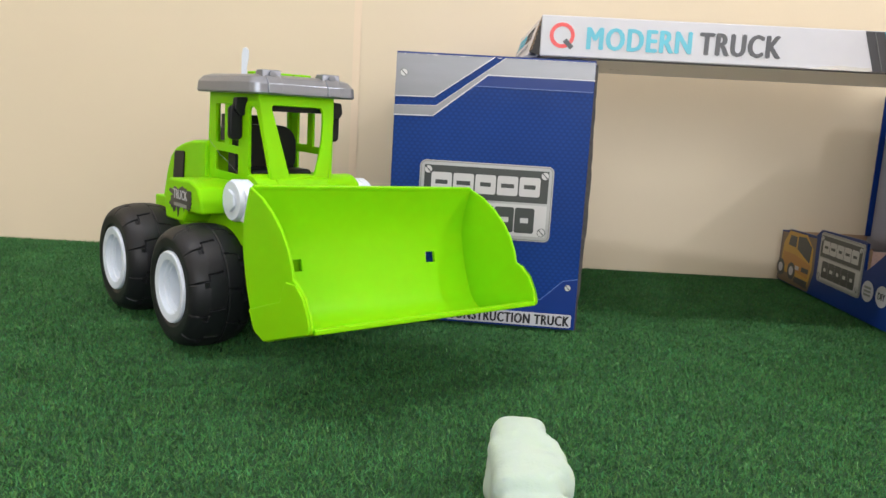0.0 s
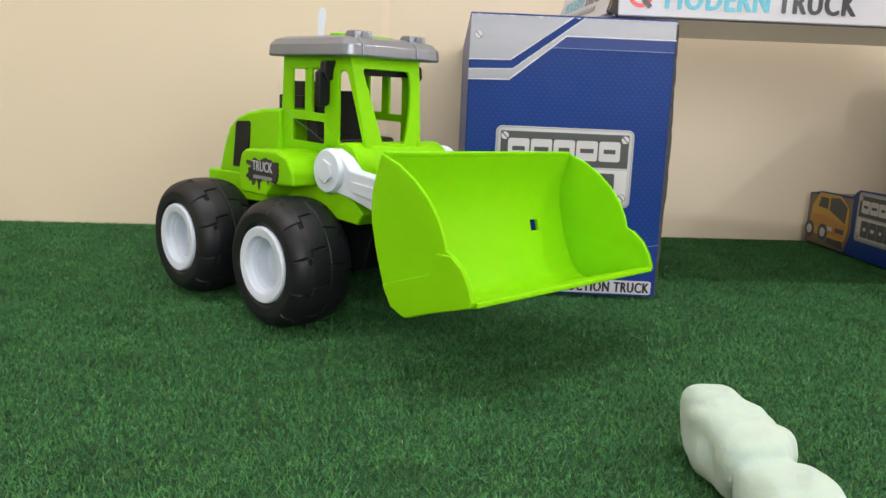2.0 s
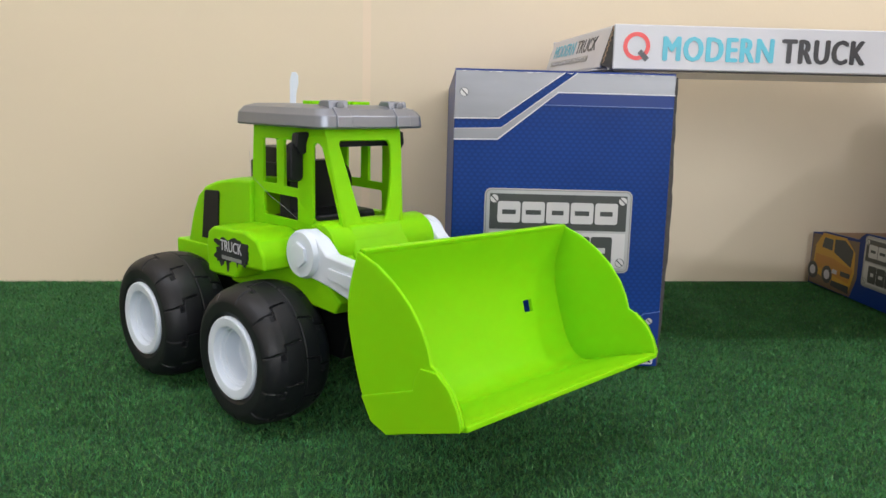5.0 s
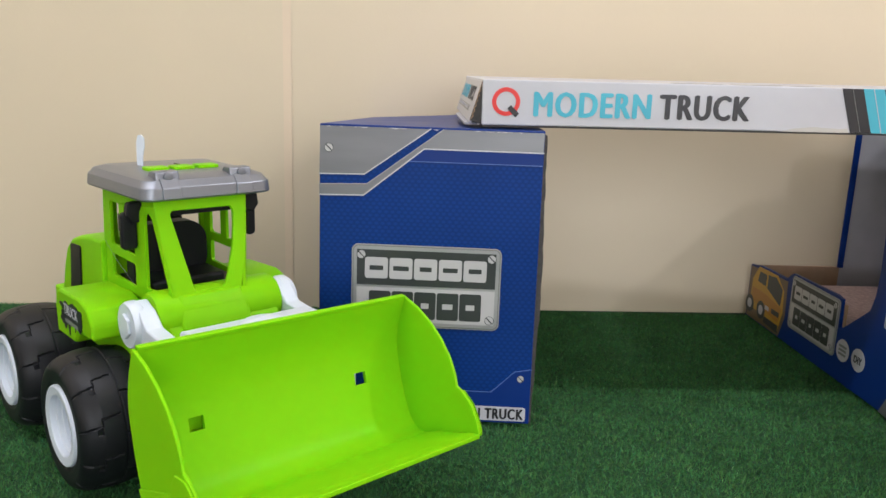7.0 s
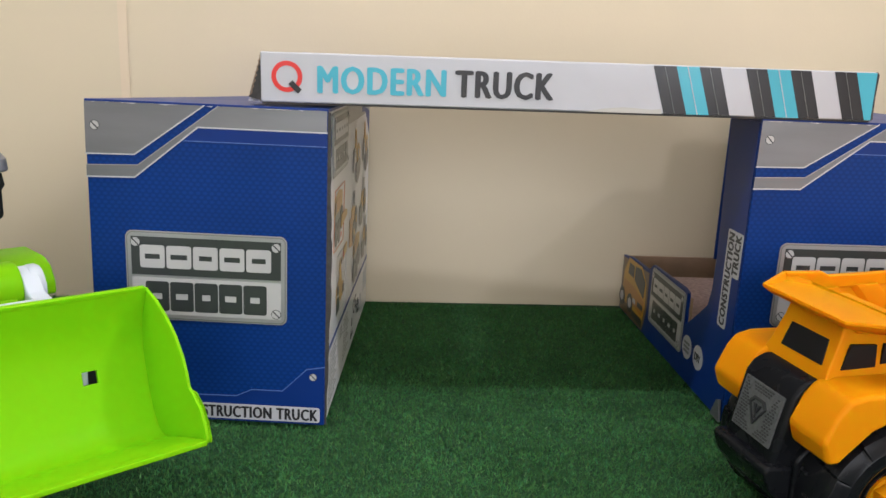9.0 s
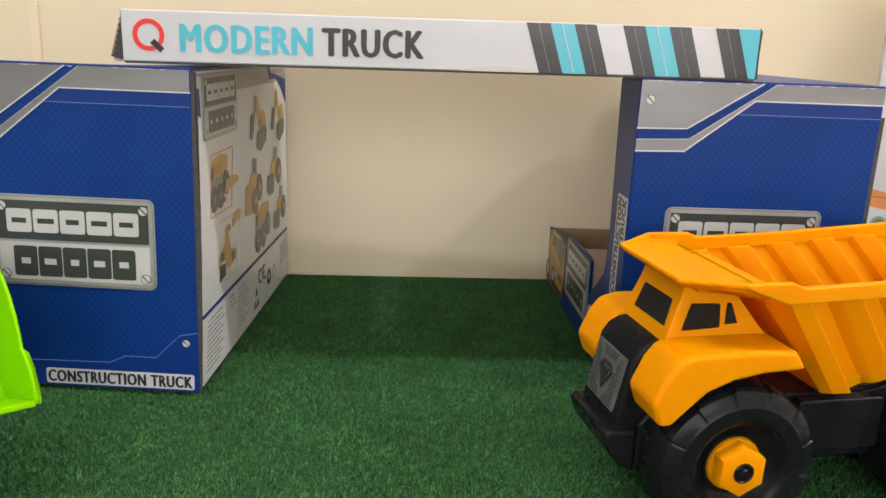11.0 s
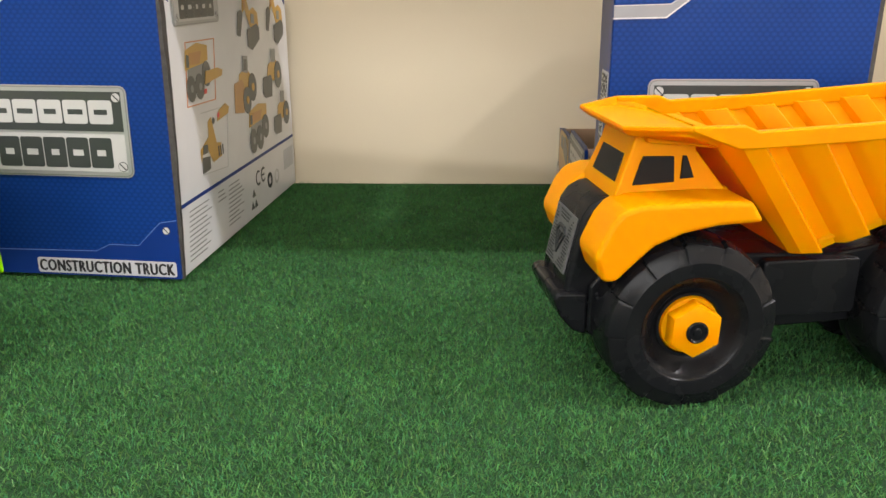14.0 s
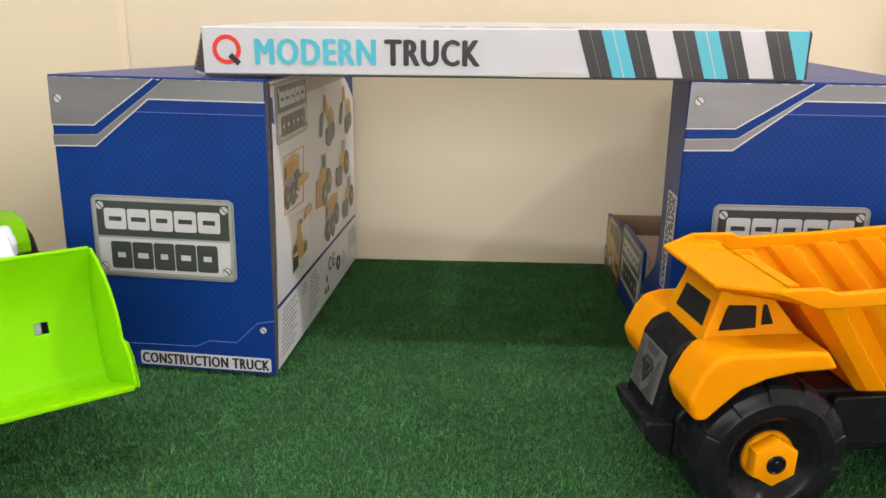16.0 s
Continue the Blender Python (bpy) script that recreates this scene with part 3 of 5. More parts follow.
def digger_picture(p, x, z, s):
    """Printed picture of a digger with a raised boom."""
    pic = patch("vehicle_picture", p, "yellow_print", [(x, z + s * 0.22), (x + s * 0.10, z + s * 0.40), (x + s * 0.30, z + s * 0.42), (x + s * 0.52, z + s * 0.12), (x + s * 0.95, z + s * 0.16), (x + s * 0.95, z + s * 0.40), (x + s * 0.74, z + s * 0.44), (x + s * 0.58, z + s * 0.92), (x + s * 0.42, z + s * 0.86), (x + s * 0.40, z + s * 0.60), (x, z + s * 0.44)])
    patch("stick_print", pic, "yellow_print", [(x + s * 0.85, z + s * 0.80), (x + s * 1.42, z + s * 0.86), (x + s * 1.48, z + s * 0.98), (x + s * 1.30, z + s * 1.06), (x + s * 0.95, z + s * 0.98)], 0.0005)
    patch("joint_print", pic, "red_print", ring(x + s * 0.92, z + s * 0.90, s * 0.05, 10), 0.0007)
    patch("joint_print", pic, "plate_dark", ring(x + s * 0.66, z + s * 0.84, s * 0.06, 10), 0.0007)
    patch("track_print", pic, "plate_dark", [(x, z + s * 0.02), (x + s * 0.36, z + s * 0.04), (x + s * 0.38, z + s * 0.26), (x + s * 0.04, z + s * 0.30)], 0.0006)
    patch("cab_print", pic, "plate_dark", [(x + s * 0.08, z + s * 0.34), (x + s * 0.30, z + s * 0.34), (x + s * 0.32, z + s * 0.48), (x + s * 0.12, z + s * 0.50)], 0.0006)
    for k in range(3):
        patch("tread_print", pic, "plate_dark", [(x + s * (0.78 + k * 0.1), z + s * 0.18), (x + s * (0.82 + k * 0.1), z + s * 0.18), (x + s * (0.83 + k * 0.1), z + s * 0.36), (x + s * (0.79 + k * 0.1), z + s * 0.36)], 0.0006)


def open_carton():
    """Blue display carton whose long side is cut low, showing the board inside."""
    W, H, D, T = 0.185, 0.2490, 0.312, 0.003
    c = thing("display_carton", pose(0.452, 0.7305, 0, 0, 0, 0.6), "blue display carton with one long side cut open, on turf", "carton")
    front = part("front_panel", box(0, W, 0, T, 0, H), M["blue"], c, "blue honeycomb-printed front panel", bevel=0.0012)
    front_art(front, W, H, 0.0030)
    # cut side: full height near the front, a low printed sill behind
    S = [(0.0031, 0.0), (0.0031, H - 0.002), (0.056, H - 0.002), (0.0505, 0.125), (0.0520, 0.100), (0.0570, 0.084), (0.085, 0.0625), (0.1000, 0.0515), (0.1030, 0.0530), (0.1040, 0.081), (0.115, 0.083),
         (0.205, 0.081), (0.212, 0.077), (0.218, 0.0715), (0.240, 0.0710), (0.285, 0.070), (0.300, 0.0670), (0.3118, 0.0655), (0.3118, 0.0)]
    side = part("side_panel", prism(S, 0, T, axis="x"), M["blue_plain"], c, "blue side panel cut low, with a name plate")
    turn = pose(-0.0002, 0, 0, 0, 0, -90)
    plate_art(side, turn @ pose(-0.2040, 0, 0.0205), 0.0990, 0.0590)
    t = part("title_patch", sheet(rounded(-0.0325, -0.0165, 0.0755, 0.1585, 0.002, 3), 0.0004), M["white_print"], side, "", turn)
    part("title", letters("CONSTRUCTION", 0.0780, 0.0100, 0.0003, bold=0.14), M["black_print"], t, "", pose(-0.0192, -0.0004, 0.0780, 0, -90, 0))
    part("title_patch", sheet(rounded(-0.0185, -0.0040, 0.1215, 0.1585, 0.002, 3), 0.0005), M["white_print"], side, "", turn)
    part("title", letters("TRUCK", 0.0330, 0.0098, 0.0003, bold=0.14), M["black_print"], t, "", pose(-0.0062, -0.0006, 0.1235, 0, -90, 0))
    for x, text in ((0.0905, ""), (0.0631, "DIY")):
        b = part("round_badge", sheet(ring(-x, 0.0325, 0.0112, 24), 0.0004), M["white_print"], side, "", turn)
        if text:
            part("badge_text", letters(text, 0.013, 0.007, 0.0003, bold=0.05), M["black_print"], b, "", pose(-x - 0.0065, -0.0004, 0.029))
        else:
            for r in (-0.004, 0.0, 0.004):
                part("badge_bar", sheet(rect(-x - 0.0065, -x + 0.0065, 0.0325 + r - 0.0012, 0.0325 + r + 0.0012), 0.0003, 0.0004), M["grey_print"], b)
    part("bent_flap", prism([(0.0180, 0.001), (0.0090, 0.0170), (0.0040, 0.0190), (0.0005, 0.0005)], -0.0032, -0.0012, axis="x"), M["silver"], c, "bent silver paper flap at the foot")
    # picture of a yellow truck on the low sill, on a brown photographic ground
    part("photo_ground", sheet([(-0.3100, 0.0010), (-0.2230, 0.0010), (-0.2130, 0.0260), (-0.2150, 0.0690), (-0.3100, 0.0640)], 0.0001), M["brown_print"], side, "", turn)
    pic = part("vehicle_picture", sheet([(-0.304, 0.016), (-0.226, 0.006), (-0.219, 0.030), (-0.221, 0.055), (-0.240, 0.069), (-0.288, 0.068), (-0.302, 0.050)], 0.0003), M["yellow_print"], side, "", turn)
    part("window_print", sheet([(-0.262, 0.048), (-0.226, 0.036), (-0.224, 0.056), (-0.242, 0.066), (-0.262, 0.064)], 0.0005), M["plate_dark"], pic)
    part("shade_print", sheet([(-0.300, 0.024), (-0.228, 0.016), (-0.222, 0.034), (-0.262, 0.040), (-0.300, 0.040)], 0.0004), M["amber_print"], pic)
    part("lamp_print", sheet(rect(-0.262, -0.252, 0.022, 0.027), 0.0006), M["white_print"], pic)
    part("window_print", sheet([(-0.288, 0.050), (-0.266, 0.049), (-0.266, 0.063), (-0.284, 0.063)], 0.0005), M["plate_dark"], pic)
    part("grille_print", sheet(rect(-0.245, -0.226, 0.022, 0.028), 0.0005), M["plate_dark"], pic)
    part("bumper_print", sheet([(-0.262, 0.006), (-0.226, 0.004), (-0.226, 0.013), (-0.262, 0.013)], 0.0005), M["plate_dark"], pic)
    for x in (-0.272, -0.303):
        w = part("wheel_print", sheet(ring(x, 0.018, 0.011, 18), 0.0006), M["plate_dark"], pic)
        part("hub_print", sheet(ring(x, 0.018, 0.006, 14), 0.0008), M["white_print"], w)
    # inside: brown sill liner, far end, speckled tray
    part("sill_liner", prism([(0.10, 0.004), (0.10, 0.076), (0.205, 0.0725), (0.220, 0.066), (0.308, 0.0625), (0.308, 0.004)], T, T + 0.0015, axis="x"), M["board"], c)
    part("far_end", box(T, W * 0.60, D - T, D, 0, 0.0645), M["board"], c, "brown board end of the tray")
    tall = part("far_end_tall", box(W * 0.60, W, D - T, D, 0, H - 0.002), M["board_grey"], c, "tall grey inside of the end panel")
    part("blue_fold", box(W * 0.60 - 0.0035, W * 0.60 + 0.0035, D - T - 0.002, D - T, 0.064, H - 0.004), M["blue_plain"], tall)
    part("right_panel", box(W - T, W, T, D - T, 0, H - 0.002), M["board_grey"], c, "grey board inside of the closed side")
    part("bottom_panel", box(T, W - T, T, D - T, 0.0005, 0.0035), M["board"], c)
    part("tray_insert", prism([(0.060, 0.004), (0.060, 0.050), (0.200, 0.046), (0.230, 0.050), (0.285, 0.047), (0.285, 0.004)], T + 0.010, W * 0.85, axis="x"), M["board_pink"], c, "speckled board insert", bevel=0.002)
    lid = [(0, 0.0005), (W, 0.0005), (W, 0.285), (W * 0.60, 0.285), (W * 0.60, 0.075), (W * 0.57, 0.060), (W * 0.52, 0.056), (0, 0.056)]
    part("top_panel", prism(lid, H - 0.0022, H + 0.0012, axis="z"), M["blue_plain"], c, "blue glossy top panel cut open like the side", bevel=0.0012)
    part("worn_edge", box(W - 0.0005, W + 0.0028, 0.0005, 0.0035, 0.0, H - 0.022), M["board_edge"], c, "dark board edge")
    return c


def flat_carton():
    """Long shallow white carton bridging the two blue ones."""
    Lx, H, D = 0.459, 0.0362, 0.2235
    c = thing("bridge_carton", pose(0.0765, 0.7325, 0.2476, 0, -0.48, -0.3), "long flat white carton bridging two blue cartons", "carton")
    front = part("front_panel", box(0, Lx, 0, 0.0025, 0.0003, H), M["white_print"], c, "white front edge with striped end print", bevel=0.0012)
    top = part("top_panel", box(0.001, Lx - 0.001, 0.0027, D, H - 0.0026, H - 0.0004), M["white_print"], c, bevel=0.001)
    part("bottom_panel", box(0.001, Lx - 0.001, 0.0027, D, 0, 0.0024), M["white_print"], c, bevel=0.001)
    part("back_panel", box(0, Lx, D, D + 0.0025, 0.0003, H), M["white_print"], c, bevel=0.001)
    for i, wd in enumerate((0.020, 0.012, 0.024, 0.010, 0.018)):
        part("top_bar", box(0.165 + i * 0.026, 0.165 + i * 0.026 + wd, 0.030, 0.052, H - 0.0005, H - 0.0001), M["grey_print"], top)
    k = Lx / 1092
    for x0, x1, mat in ((686, 727, "black_print"), (727, 768, "cyan_print"), (768, 806, "black_print"), (852, 890, "black_print"), (890, 932, "cyan_print"), (932, 970, "black_print"),
                        (1013, 1053, "black_print"), (1053, 1091, "cyan_print")):
        low = min(1091, x1 + 26), min(1091, x0 + 26)
        part("stripe", sheet([(x0 * k, H - 0.0006), (low[1] * k, 0.0006), (low[0] * k, 0.0006), (x1 * k, H - 0.0006)], 0.0003), M[mat], front)
        mid = (x0 + x1) / 2
        if mid < 1065:
            part("stripe_line", stroke([(mid * k, H - 0.001), ((mid + 25) * k, 0.001)], 0.0006 if mat == "cyan_print" else 0.0003, 0.0005), M["white_print" if mat == "cyan_print" else "grey_print"], front)
    part("title_word", letters("MODERN", 220 * k, 0.0192, 0.0004, bold=0.15), M["cyan_print"], front, "turquoise title lettering", pose(100 * k, -0.0001, 0.0080))
    part("title_word", letters("TRUCK", 170 * k, 0.0192, 0.0004, bold=0.16), M["black_print"], front, "black title lettering", pose(340 * k, -0.0001, 0.0080))
    part("round_mark", prism(ring(45.5 * k, 0.0190, 0.0112, 40), -0.0004, 0, holes=[ring(45.5 * k, 0.0190, 0.0078, 40)]), M["red_print"], front, "red ring mark")
    part("mark_bar", stroke([(55 * k, 0.0135), (64 * k, 0.0098)], 0.0042, 0.0006), M["black_print"], front)
    part("tape", sheet([(575 * k, 0.0005), (708 * k, 0.0005), (706 * k, 0.0040), (690 * k, 0.0034), (640 * k, 0.0046), (600 * k, 0.0030)], 0.0003), M["tape"], front, "yellowed strip of clear tape")
    # printed left end, sprung open at the foot, with its corrugated edge and a tucked-out bottom flap
    end = part("end_panel", box(0, 0.0025, 0.0060, D - 0.002, 0.0015 - H, 0.0), M["white_print"], c, "white end flap with small print, sprung open", pose(0.0004, 0, H - 0.0012, 0, 17, 0), bevel=0.001)
    t = pose(-0.0001, 0, 0.0012 - H, 0, 0, -90)
    part("title_word", letters("MODERN", 0.085, 0.0125, 0.0003, bold=0.050), M["cyan_print"], end, "", t @ pose(-0.200, 0, 0.0165))
    part("title_word", letters("TRUCK", 0.068, 0.0125, 0.0003, bold=0.050), M["black_print"], end, "", t @ pose(-0.107, 0, 0.0165))
    line = part("dark_bar", sheet(rect(-0.200, -0.055, 0.0075, 0.0125)), M["grey_print"], end, "", t)
    part("subtitle", letters("HIGH QUALITY MODELS", 0.135, 0.0034, 0.0003, bold=0.04), M["white_print"], line, "", pose(-0.195, -0.0004, 0.0083))
    seam = part("flap_edge", prism([(0.0002, 0.0010), (-0.0092, 0.0035), (-0.0088, 0.0050), (0.0002, H - 0.0015)], 0.0022, 0.0058), M["board_edge"], c, "dark open seam beside the end flap")
    zig = [(-0.0080 + 0.0078 * i / 14 + (0.0009 if i % 2 else -0.0004), 0.0050 + 0.0285 * i / 14) for i in range(15)]
    part("corrugation", stroke(zig, 0.0006, 0.0004), M["board"], seam, "brown corrugated board edge", pose(0, 0.0022, 0))
    part("bottom_flap", prism([(-0.0020, 0.010), (-0.0125, 0.018), (-0.0135, 0.150), (-0.0020, D - 0.012)], -0.0008, 0.0008, axis="z"), M["white_print"], c, "white bottom flap sticking out", pose(0, 0, 0.0006, 0, -2, 0))
    part("worn_edge", box(0.001, Lx - 0.001, 0.0006, 0.0026, -0.0010, 0.0002), M["board_edge"], c, "dark worn lower edge")
    part("worn_edge", prism([(Lx, 0.0002), (Lx + 0.0016, 0.0010), (Lx + 0.0012, H * 0.5), (Lx + 0.0018, H - 0.002), (Lx, H)], 0.0004, 0.0090), M["board_edge"], c, "dark corrugated flap edge")
    part("flap_tab", prism([(0.004, 0.0), (0.030, 0.0), (0.024, 0.006), (0.006, 0.0065)], -0.003, -0.0012, axis="x"), M["white_print"], c)
    part("end_panel", box(Lx - 0.0025, Lx, 0.0027, D, 0.0015, H - 0.0015), M["board"], c, "brown corrugated end", bevel=0.001)
    return c


closed_carton()
open_carton()
flat_carton()


def far_cartons():
    """White and orange cartons against the wall, to the side, turned a little."""
    at = pose(0.757, 0.950, 0.0, 0, 0, -28)
    low = thing("printed_carton", at, "white carton with orange sweep and round icons by the wall", "carton")
    f = part("front_panel", box(0, 0.34, 0, 0.003, -0.004, 0.1300), M["white_print"], low, "", bevel=0.001)
    part("body", box(0.0005, 0.34, 0.0032, 0.070, -0.004, 0.1295), M["white_print"], low, bevel=0.002)
    patch("dark_foot", f, "plate_dark", rect(0.001, 0.338, -0.003, 0.0850), 0.0)
    patch("grey_rule", f, "pale_grey_print", rect(0.001, 0.338, 0.0850, 0.0875), 0.0002)
    for i in range(9):
        u = 0.0220 + i * 0.0157
        b = patch("round_icon", f, "sage_print", ring(u, 0.1028 + 0.0005 * (i % 2), 0.0079, 24), 0.0)
        patch("icon_core", b, "sage_dark_print", ring(u + 0.0004, 0.1022, 0.0056, 18), 0.0002)
        patch("icon_sheen", b, "pale_grey_print", [(u - 0.002, 0.1040), (u + 0.0032, 0.1050), (u + 0.0022, 0.1010), (u - 0.0006, 0.0995)], 0.0004)
    patch("orange_sweep", f, "orange_print", [(0.0005, 0.1298), (0.0560, 0.1298), (0.1000, 0.1225), (0.0870, 0.1205), (0.0550, 0.1186), (0.0270, 0.1176), (0.0005, 0.1216)], 0.0)
    up = thing("white_carton", at @ pose(0, 0.0003, 0.1304), "plain white carton stacked on a printed carton", "carton")
    body = part("body", box(0, 0.34, 0.0, 0.068, 0, 0.17), M["white_print"], up, bevel=0.0015)
    patch("orange_sweep", body, "orange_print", [(0.0005, 0.0098), (0.0005, 0.0002), (0.0530, 0.0002), (0.0446, 0.0016)], 0.0)
    dark = thing("dark_case", at @ pose(0.008, 0.008, 0.3008), "dark grey case lying on a white carton", "case")
    part("body", box(0, 0.32, 0, 0.055, 0, 0.05), M["plate_dark"], dark, bevel=0.003)


far_cartons()


# ---- wheels ----
def tyre_mesh(R, W, r_in, relief, n=288, square=False):
    """A tyre round the y axis: rounded section, with tread relief(angle, across) cut into the running face."""
    prof = []
    h = W / 2
    if square:
        # flat side wall, broad chamfered shoulder
        prof += [(r_in, -h * 0.92), (r_in + 0.0012, -h * 0.985), (r_in + 0.003, -h), (R * 0.800, -h), (R * 0.812, -h * 0.985), (R * 0.850, -h * 0.955), (R * 0.960, -h * 0.875), (R * 0.975, -h * 0.85), (R * 0.990, -h * 0.78), (R, -h * 0.68)]
    else:
        s = W * 0.30
        prof += [(r_in, -h * 0.90), (r_in + (R - r_in) * 0.18, -h * 0.98), (r_in + (R - r_in) * 0.50, -h)]
        for i in range(7):
            a = radians(i / 6 * 78)
            prof.append((R - s * 0.62 + s * 0.62 * math.sin(a), -h + s * (1 - math.cos(a))))
    m = 40
    y_edge = prof[-1][1]
    for i in range(1, m):
        y = y_edge * (1 - 2 * i / m)
        prof.append((R + 0.0012 * (1 - (y / y_edge) ** 2), y))
    prof += [(r, -y) for r, y in reversed(prof[:10])]
    bm = bmesh.new()
    rows = []
    for r, y in prof:
        row = []
        for i in range(n):
            a = 2 * math.pi * i / n
            rr = r
            if r > R * 0.83:
                rr += relief(a, y / h)
            row.append(bm.verts.new((rr * math.cos(a), y, rr * math.sin(a))))
        rows.append(row)
    for a, b in zip(rows, rows[1:] + rows[:1]):
        for i in range(n):
            j = (i + 1) % n
            bm.faces.new((a[i], a[j], b[j], b[i]))
    return bm


def chevron(a, v):
    """Stepped lateral grooves, offset on the two halves, and a broken centre groove."""
    step = 2 * math.pi / 11
    shift = 0.15 * step if v < 0 else 0.62 * step
    u = abs(v)
    slant = 0.12 * step * u + (0.17 * step if u > 0.52 else 0.0)
    d = ((a + shift + slant) % step) / step
    out = 0.0
    if d < 0.045 and u > 0.06:
        out = -0.0013
    if abs(u - 0.52) < 0.028 and d > 0.83:
        out = -0.0012
    if abs(v - 0.04) < 0.022:
        out = -0.0007
    return out


def lugs(a, v):
    """Shoulder plates that overlap like shallow saw teeth, with thin cuts across the tread."""
    step = 2 * math.pi / 13
    d = ((a + 0.10 * v + (0 if v < 0 else step / 2)) % step) / step
    if abs(v) < 0.40:
        return 0.0 if d > 0.05 else -0.0010
    return -0.0005 + 0.0016 * d if d > 0.03 else -0.0013



def mesh_part(name, me, parent, m=None, label=""):
    ob = new(name, me)
    parent, m = settle(parent, m)
    ob.parent = parent
    if m is not None:
        ob.matrix_local = m
    return tagged(ob, label)


# ---- front loader: x forward, y to its left, z up, from the ground under the rear axle ----
def front_loader():
    G = M["green"]
    c = thing("toy_front_loader", pose(-0.2187, 0.76345, 0.0, 0, 0, -49.12), "lime green plastic toy front loader with black tyres on turf", "toy loader")

    # body
    hood = [(-0.0275, 0.098), (-0.0255, 0.104), (-0.0185, 0.123), (-0.0095, 0.139), (0.002, 0.1475), (0.018, 0.1525), (0.040, 0.1565), (0.069, 0.158), (0.069, 0.098)]
    secs = []
    for y, f in ((-0.046, 0.965), (-0.043, 0.99), (-0.034, 1.0), (0.034, 1.0), (0.043, 0.99), (0.046, 0.965)):
        secs.append([(0.066 + (x - 0.066) * (0.98 + 0.02 * (f > 0.98)), y, 0.098 + (z - 0.098) * f) for x, z in hood])
    h = part("engine_hood", loft(secs), G, c, "rounded green engine hood", bevel=0.003, segments=3)
    for s in (-1, 1):
        part("vent_panel", prism([(-0.0015, 0.1048), (0.0228, 0.1050), (0.0262, 0.1440), (0.0245, 0.1452), (0.0065, 0.1442), (0.0045, 0.1425)], s * 0.0462, s * 0.0474), M["black"], h, "black vent panel", bevel=0.0004)
    part("hood_cap", prism(rounded(0.0185, 0.0605, -0.015, 0.024, 0.005), 0.150, 0.1680, axis="z"), M["black"], h, "black hood cap", bevel=0.001)
    part("exhaust", prism(rounded(0.0275, 0.0612, -0.014, 0.022, 0.004), 0.157, 0.1800, axis="z"), M["black"], c, "black exhaust block", bevel=0.001)
    part("rear_deck", prism([(-0.044, 0.074), (-0.044, 0.0985), (0.075, 0.102), (0.075, 0.080)], -0.047, 0.047), G, c, bevel=0.0015)
    part("chassis", prism([(-0.030, 0.040), (-0.030, 0.078), (0.155, 0.086), (0.180, 0.082), (0.165, 0.040)], -0.036, 0.036), M["black"], c, "black underbody", bevel=0.002)
    for s in (-1, 1):
        prof = [(0.0625, 0.0915), (0.0605, 0.112), (0.0635, 0.1225), (0.070, 0.1260), (0.112, 0.1275), (0.126, 0.1235), (0.134, 0.113), (0.135, 0.1030), (0.106, 0.1015), (0.098, 0.0920)]
        f = part("side_fender", prism(prof, s * 0.040, s * 0.0785), G, c, "green side fender with a sticker", bevel=0.0024, segments=3)
        if s < 0:
            rng = random.Random(11)
            edge = []
            for i in range(44):
                a = 2 * math.pi * i / 44
                r = 1.0 + rng.choice((-0.22, -0.14, -0.05, 0.0, 0.04, 0.16))
                edge.append((0.0960 + 0.0205 * r * max(-1, min(1, 1.25 * math.cos(a))), 0.1115 + 0.0088 * r * max(-1, min(1, 1.3 * math.sin(a)))))
            st = part("sticker", sheet(edge, 0.0003), M["black_print"], f, "black splash sticker", pose(0, -0.0787, 0))
            part("sticker_text", letters("TRUCK", 0.0275, 0.0078, 0.0002, bold=0.02), M["white_print"], st, "", pose(0.0815, -0.0003, 0.1105))
            part("sticker_bar", sheet(rect(0.083, 0.1085, 0.1045, 0.1072), 0.0002, 0.0003), M["grey_print"], st)
            for x, wd, low in ((0.0775, 0.0090, 0.0985), (0.0880, 0.0045, 0.0955), (0.1010, 0.0030, 0.1010), (0.1120, 0.0028, 0.1030)):
                part("sticker_drip", sheet([(x, 0.1055), (x + wd, 0.1060), (x + wd * 0.8, low + 0.002), (x + wd * 0.45, low), (x + wd * 0.25, low + 0.003)], 0.0003), M["black_print"], st)
    part("lower_flank", prism([(0.056, 0.080), (0.056, 0.102), (0.150, 0.104), (0.172, 0.100), (0.188, 0.0885), (0.182, 0.0795), (0.140, 0.0815), (0.100, 0.078)], -0.056, 0.056), G, c, bevel=0.002)
    # front nose: sloping block and the arm drum across it
    hump = [(0.1495 + 0.0215 * math.cos(radians(a)), 0.1135 + 0.0215 * math.sin(radians(a))) for a in range(170, 9, -10)]
    part("nose", prism([(0.120, 0.095), *hump, (0.1790, 0.1080), (0.1870, 0.1020), (0.1890, 0.094)], -0.0430, 0.0425), G, c, "rounded green nose between the arms", bevel=0.003, segments=3)
    drum = lathe([(0.0, -0.0460), (0.0175, -0.0464), (0.0190, -0.044), (0.0190, 0.044), (0.0175, 0.0464), (0.0, 0.0464)], 40)
    part("arm_drum", drum, G, c, "green drum between the arms", pose(0.1535, 0, 0.1175))

    # cab: two side frames, rear and front frames, floor, seat
    side = [(0.0655, 0.120), (0.0672, 0.160), (0.0700, 0.2005), (0.1490, 0.2005), (0.1500, 0.1935), (0.1525, 0.183), (0.1660, 0.126), (0.1660, 0.120)]
